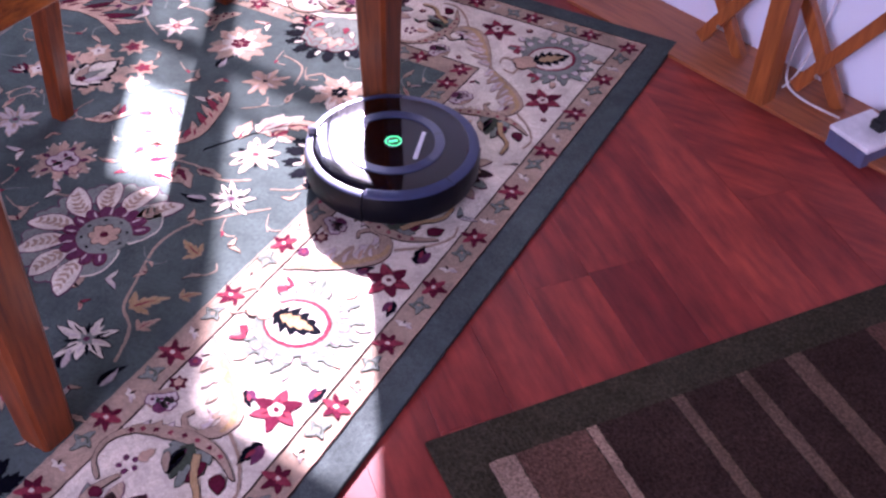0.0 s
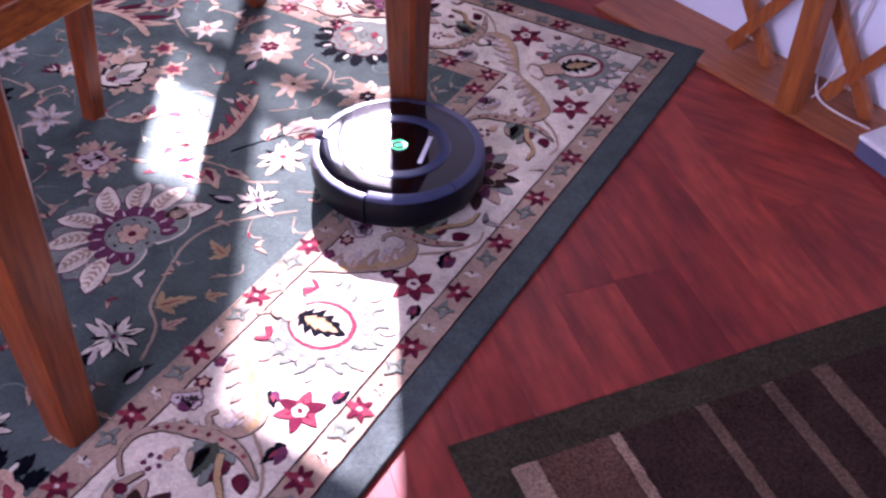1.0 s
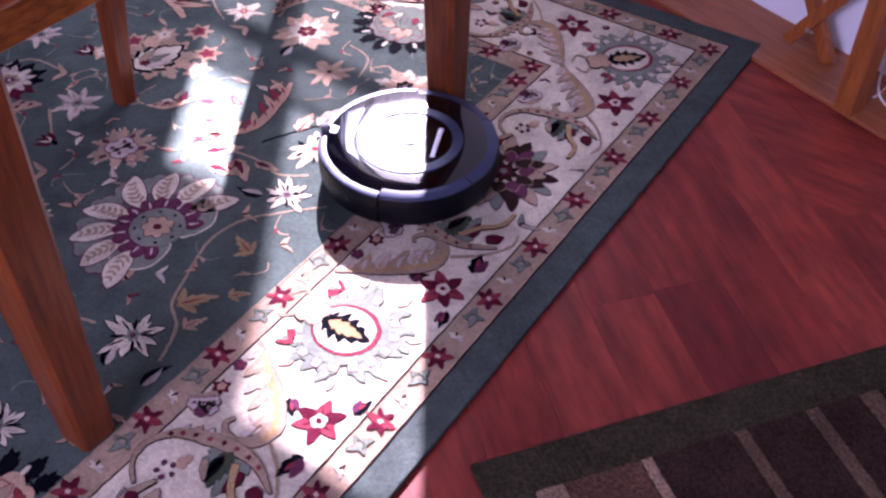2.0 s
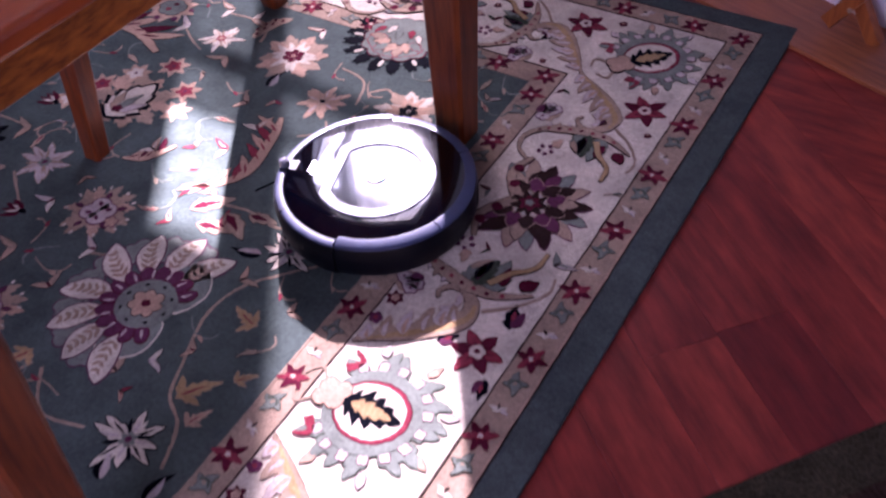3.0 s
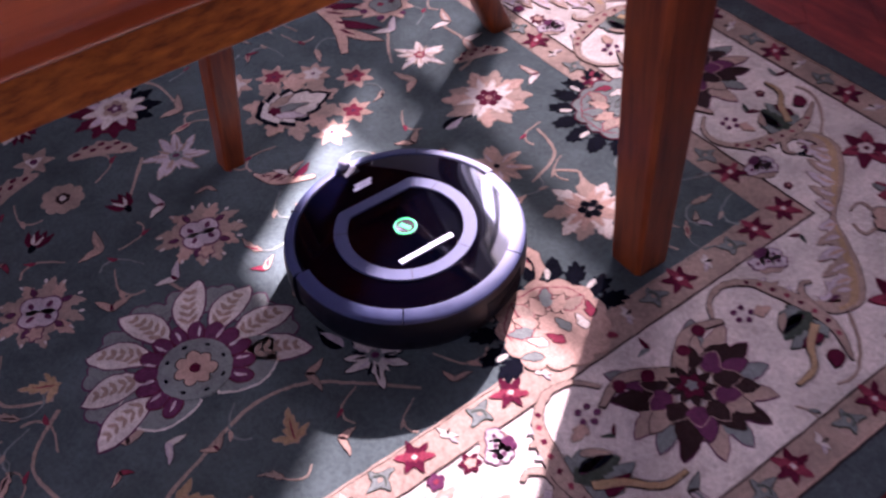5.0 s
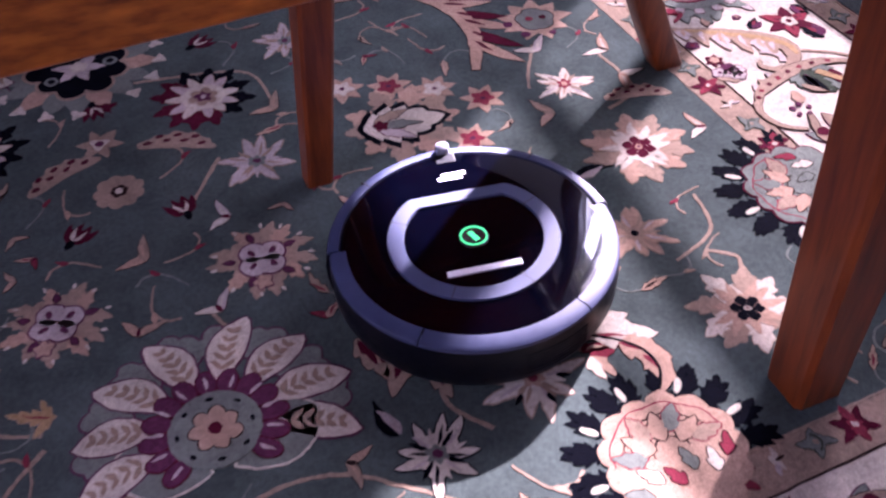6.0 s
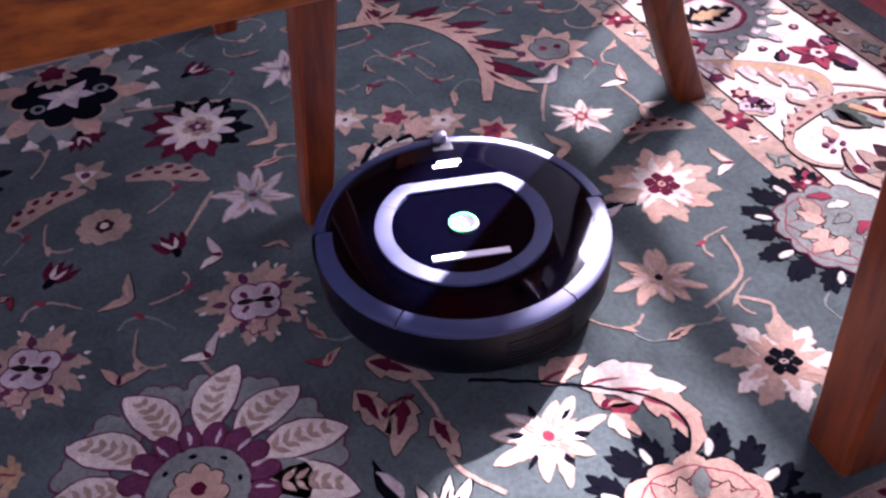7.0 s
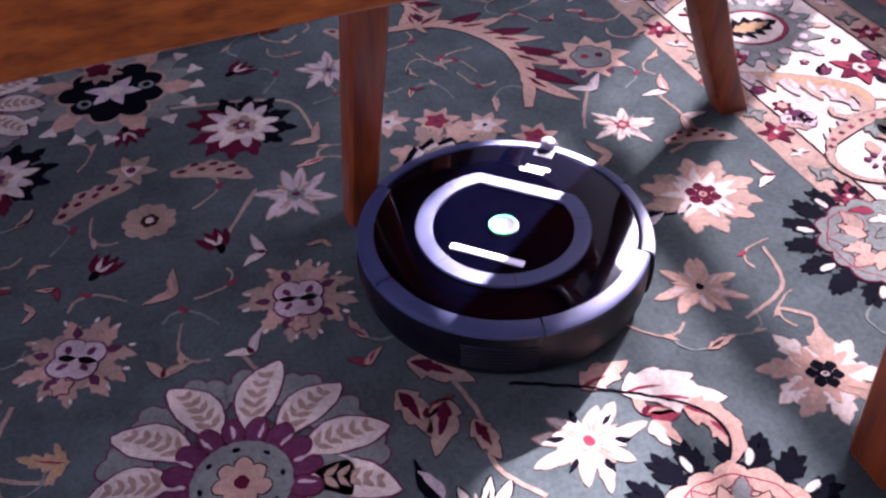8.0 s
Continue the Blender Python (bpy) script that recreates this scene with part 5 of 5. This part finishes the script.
def filler(kind, r):
    if kind == 0:
        way = RNG.choice((-1, 1))
        stalk = ribbon([(0, r * 0.1), (way * r * 0.3, -r * 0.5), (way * r * 1.0, -r * 0.9), (way * r * 1.7, -r * 0.6)], r * 0.09, r * 0.13, 6)
        return [(stalk, RNG.choice((TAN, GREY)), 0.6), *lined(jag(r * 1.7, r * 0.46, RNG.uniform(-0.5, 0.5)), RNG.choice((TAN, PEACH, TAN, GREY)), 1, BROWN, 0.0008), (turned(leaf(r * 0.9, r * 0.14), 0, r * 0.2), RNG.choice((ROSE, BROWN, TAN)), 1.6)]
    if kind == 1:
        return [(ribbon([(-r, -r * 0.2), (0, 0), (r * 0.7, r * 0.3), (r * 1.1, r), (r * 0.9, r * 1.7)], r * 0.10, r * 0.14, 6), RNG.choice((TAN, TAN, GREY)), 0.7), (turned(leaf(r * 0.8, r * 0.3, 0.3), r * 0.7, r * 0.3, -50), RNG.choice((TAN, ROSE, PEACH)), 1.3)]
    if kind == 2:
        return [(rosette(r * 0.7, 5, 0.35, 1.2), RNG.choice((WINE, PEACH, LILAC)), 1), (disc(r * 0.2), CREAM, 2)]
    return sprig(r * 1.2, RNG.choice(((TAN, PEACH), (LILAC, TAN), (PEACH, ROSE))))


def border_filler(kind, r):
    if kind == 0:
        return lined(jag(r * 1.5, r * 0.5, RNG.uniform(-0.5, 0.5)), RNG.choice((GREY, TAN, LILAC)), 1, RNG.choice((MOSS, BROWN)), 0.0010)
    if kind == 1:
        return [(ribbon([(0, 0), (r * 0.6, r * 0.4), (r * 1.3, r * 0.5), (r * 1.9, r * 0.1)], r * 0.09, r * 0.05, 6), TAN, 0.6), *lined(turned(leaf(r * 0.7, r * 0.28, 0.3), r * 0.7, r * 0.4, -20), RNG.choice((GREY, PEACH)), 1, BROWN, 0.0009)]
    if kind == 2:
        return [(rosette(r * 0.45, 5, 0.35, 1.4), RNG.choice((WINE, PLUM)), 1), (disc(r * 0.14), PEACH, 2)]
    return [(turned(leaf(r * 1.2, r * 0.34, 0.3), 0, 0, -28), WINE, 1), (turned(leaf(r * 1.1, r * 0.34, -0.3), 0, 0, 30), RNG.choice((GREY, MOSS)), 1.2)]


def fill_gaps():
    """Small leaves, curls and buds in the bare ground between the large motifs."""
    taken = []
    for ob in list(rug.children):
        if ob.name.startswith(("edge", "outer", "main", "inner", "field", "guard", "band", "vine")):
            continue
        vs = [(ob.location.x + v.co.x, ob.location.y + v.co.y) for v in ob.data.vertices]
        taken += vs[::3]
    cell = {}
    for x, y in taken:
        cell.setdefault((int(x // 0.05), int(y // 0.05)), []).append((x, y))
    def free(x, y, d):
        cx, cy = int(x // 0.05), int(y // 0.05)
        return all(math.hypot(x - u, y - v) > d for i in (-1, 0, 1) for j in (-1, 0, 1) for u, v in cell.get((cx + i, cy + j), ()))
    def put(x, y):
        cell.setdefault((int(x // 0.05), int(y // 0.05)), []).append((x, y))
    for k in range(5200):
        x, y = RNG.uniform(-1.48, -0.05), RNG.uniform(-0.75, 1.05)
        field = x < -0.345 and y < 0.755
        border = (-0.255 < x < -0.045 and y < 1.05) or (x < -0.3 and 0.845 < y < 1.05)
        if not (field or border):
            continue
        d = 0.034 if field else 0.021
        if free(x, y, d):
            r = RNG.uniform(0.020, 0.028) if field else RNG.uniform(0.016, 0.023)
            made = filler(RNG.choice((0, 0, 1, 1, 1, 3)), r) if field else border_filler(RNG.choice((0, 0, 1, 2, 3)), r)
            motif("leaf_spray" if field else "border_leaf", made, x, y, RNG.uniform(0, 360))
            put(x, y)
            put(x + 0.012, y + 0.012)


def guard_lines():
    """Dark and pink lines of single knots beside the narrow borders."""
    for inset, mat in ((0.0565, BROWN), (0.0592, PEACH), (0.1135, BROWN), (0.3555, BROWN), (0.4095, TAN)):
        lo_p, hi_p, lo_q, hi_q = RUG_W + inset, RUG_E - inset, RUG_S + inset, RUG_N - inset
        w = 0.0024 if mat is not TAN else 0.0035
        motif("guard_line", [([(hi_p - w, lo_q), (hi_p, lo_q), (hi_p, hi_q), (hi_p - w, hi_q)], mat, 0.3), ([(lo_p, hi_q - w), (hi_p, hi_q - w), (hi_p, hi_q), (lo_p, hi_q)], mat, 0.35)], 0, 0)


field_motifs()
border_motifs()
fill_gaps()
band_motifs()
guard_lines()


def striped_mat():
    """Low dark rug; stripes run across it."""
    top = tagged(empty("striped_rug", pose(0.157, -0.141, 0, 0, 0, math.degrees(math.atan2(-0.575, 0.818)))), "dark brown striped low-pile rug on the wooden floor", "rug")
    L, W, b = 1.1, 0.76, 0.076
    bm = bmesh.new()
    box(bm, (0, 0, 0.0), (W, L, 0.008), 0.003)
    smooth(part("border", bm, MAT_BORDER, top))
    rows = [(0.074, 0.118, MAT_SAND), (0.120, 0.243, MAT_RUST), (0.245, 0.262, MAT_SAND), (0.264, 0.402, MAT_DARK), (0.404, 0.424, MAT_DUN), (0.426, 0.528, MAT_DARK),
            (0.530, 0.552, MAT_DUN), (0.554, 0.626, MAT_DARK), (0.628, 0.662, MAT_DUN), (0.664, 0.80, MAT_DARK), (0.802, 0.93, MAT_RUST), (0.932, 1.02, MAT_DARK)]
    for a0, a1, mat in rows:
        edge = knotted([(b, a0), (W - b, a0), (W - b, a1), (b, a1)], a0, 3.0, 0.006, 0.0022)
        bm = bmesh.new()
        upper = [bm.verts.new((x, y, 0.0095 + 0.0003 * (mat is MAT_SAND) + 0.0006 * (mat is MAT_DUN))) for x, y in edge]
        lower = [bm.verts.new((x, y, 0.004)) for x, y in edge]
        bm.faces.new(upper)
        for i in range(len(edge)):
            j = (i + 1) % len(edge)
            bm.faces.new((lower[i], lower[j], upper[j], upper[i]))
        part("stripe", bm, mat, top)
    return top


striped_mat()


# ---- rack, step and small things by the wall ----
ANG = pose(-0.083, 1.367, 0, 0, 0, -18.1)


def step():
    bm = bmesh.new()
    box(bm, (-0.14, -0.190, 0), (2.5, -0.003, 0.010), 0.003)
    ob = part("wooden_step", bm, STEP_WOOD)
    ob.matrix_world = ANG
    tagged(ob, "light oak floor strip along the white wall", "floor strip", kind="structure")


def folding_rack():
    top = tagged(empty("folding_rack", ANG), "orange pine folding rack leaning by the white wall", "rack")
    U0 = -0.504
    def at(u, z, off):
        return (u - U0, -(1.273 - off), z + 0.010)
    def piece(name, a, b, w, d):
        bm = bmesh.new()
        bar(bm, a, b, w, d, (0, 1, 0))
        part(name, bm, RACK_WOOD, top)
    piece("upright", (0.455, -0.175, 0.010), (0.455, -0.175, 0.90), 0.045, 0.05)
    for u in (-0.185, 0.085):
        piece("leg", at(u, 0, 1.205), at(u - 0.60, 0.86, 1.205), 0.030, 0.022)
        piece("brace", at(u - 0.10, 0.02, 1.178), at(u + 0.40, 0.80, 1.178), 0.030, 0.020)
        bm = bmesh.new()
        lathe(bm, [(0.0, 0.004), (0.004, 0.0035), (0.0055, 0.0), (0.0, 0.0)], 16)
        p = at(u - 0.052, 0.072, 1.166)
        bmesh.ops.transform(bm, matrix=pose(*p, 90, 0, 0), verts=bm.verts[:])
        part("bolt", bm, BRASS, top)
    return top


def power_box():
    top = tagged(empty("power_adapter", pose(0.47, 0.99, 0.0, 0, 0, -29)), "white and blue-grey power box with a black plug and white cable", "power adapter")
    bm = bmesh.new()
    box(bm, (0, -0.008, 0.0), (0.10, 0.11, 0.040), 0.003)
    part("base", bm, BOX_GREY, top)
    bm = bmesh.new()
    box(bm, (-0.002, -0.008, 0.0405), (0.105, 0.115, 0.052), 0.003)
    part("lid", bm, BOX_WHITE, top)
    bm = bmesh.new()
    box(bm, (0.045, 0.055, 0.052), (0.075, 0.085, 0.075), 0.004)
    box(bm, (0.053, 0.060, 0.075), (0.070, 0.080, 0.098), 0.005)
    part("plug", bm, RUBBER, top)
    return top


step()
folding_rack()
power_box()
tagged(tube("power_cable", [(0.475, 1.01, 0.056), (0.43, 1.06, 0.03), (0.37, 1.10, 0.015), (0.32, 1.12, 0.03), (0.32, 1.17, 0.12), (0.36, 1.19, 0.25), (0.37, 1.19, 0.5), (0.37, 1.19, 0.9)], 0.0028, CABLE),
       "thin white power cable hanging down the rack", "cable")
tagged(tube("power_cable", [(0.325, 1.125, 0.014), (0.345, 1.15, 0.03), (0.355, 1.175, 0.10), (0.385, 1.185, 0.25), (0.395, 1.188, 0.5), (0.395, 1.188, 0.9)], 0.0026, CABLE),
       "thin white power cable hanging down the rack", "cable")


# ---- floor boards ----
def floor():
    top = tagged(empty("floor", pose(0, 0, 0)), "red cherry laminate floor boards", "floor", kind="structure")
    bm = bmesh.new()
    box(bm, (-4.0, -2.46, -0.03), (2.3, N_WALL, -0.0085))
    bmesh.ops.bisect_plane(bm, geom=bm.verts[:] + bm.edges[:] + bm.faces[:], plane_co=(-0.25, N_WALL + 0.06, 0), plane_no=(0.3107, 0.9505, 0), clear_outer=True)
    part("subfloor", bm, paint("floor_joint", (0.05, 0.012, 0.01)), top)
    ang = math.degrees(math.atan2(-0.63, 0.775))
    w = 0.127
    meshes = {}
    rng = random.Random(5)
    def board(length):
        key = round(length, 2)
        if key not in meshes:
            b2 = bmesh.new()
            box(b2, (0.0002, 0.0002, -0.0084), (key - 0.0002, w - 0.0002, 0.0), 0.0004)
            me = bpy.data.meshes.new("board")
            b2.to_mesh(me)
            b2.free()
            me.materials.append(FLOOR_WOOD)
            meshes[key] = me
        return meshes[key]
    turn = pose(0, 0, 0, 0, 0, ang)
    # boards near the camera are pieces of their own, the rest one sheet of boards
    far = bmesh.new()
    for k in range(-26, 24):
        v = 0.02 + k * w
        u = -4.6 - rng.random() * 1.2
        while u < 4.6:
            length = 1.2
            mid = turn @ Vector((u + length / 2, v + w / 2, 0))
            inside = -4.6 < mid.x < 2.9 and -3.0 < mid.y < 2.0
            if inside:
                ends = [turn @ Vector((u + a, v + b, 0)) for a in (0, length) for b in (0, w)]
                if -0.6 < mid.x < 1.4 and -1.0 < mid.y < 1.6 and all(e.y < min(N_WALL, N_WALL - 0.327 * (e.x + 0.25)) and -2.4 < e.y and e.x < 2.25 for e in ends):
                    ob = new("board", board(length))
                    ob.parent = top
                    ob.matrix_world = turn @ pose(u, v, 0)
                else:
                    box(far, (u + 0.0005, v + 0.0005, -0.0084), (u + length - 0.0005, v + w - 0.0005, 0.0), 0, turn)
            u += length
    # the sheet ends under the walls
    for co, no in (((-4.05, 0, 0), (-1, 0, 0)), ((2.35, 0, 0), (1, 0, 0)), ((0, -2.52, 0), (0, -1, 0)), ((0, N_WALL + 0.06, 0), (0, 1, 0)), ((-0.25, N_WALL + 0.06, 0), (0.3107, 0.9505, 0))):
        bmesh.ops.bisect_plane(far, geom=far.verts[:] + far.edges[:] + far.faces[:], plane_co=co, plane_no=no, clear_outer=True)
    ob = part("boards", far, FLOOR_WOOD, top)
    ob["kind"] = "stuff"


floor()


# ---- motions ----
def motions():
    rows = [(0, -0.243, 0.379, -160), (0.5, -0.276, 0.364, -162), (1.0, -0.278, 0.357, -161), (1.2, -0.279, 0.355, -160), (2.3, -0.339, 0.325, -155),
            (2.5, -0.350, 0.317, -157), (3.0, -0.391, 0.302, -162), (3.5, -0.437, 0.290, -169), (4.0, -0.482, 0.279, -175), (4.2, -0.499, 0.278, -177),
            (5.3, -0.610, 0.272, -182), (5.5, -0.632, 0.272, -185), (6.0, -0.677, 0.281, -190), (6.5, -0.724, 0.289, -192), (7.0, -0.772, 0.296, -193),
            (7.4, -0.776, 0.297, -194), (7.6, -0.774, 0.296, -201), (7.8, -0.775, 0.297, -217), (8.0, -0.776, 0.293, -223)]
    walk(robot, [(t, pose(x, y, RUG_TOP - 0.002, 0, 0, a)) for t, x, y, a in rows])


motions()
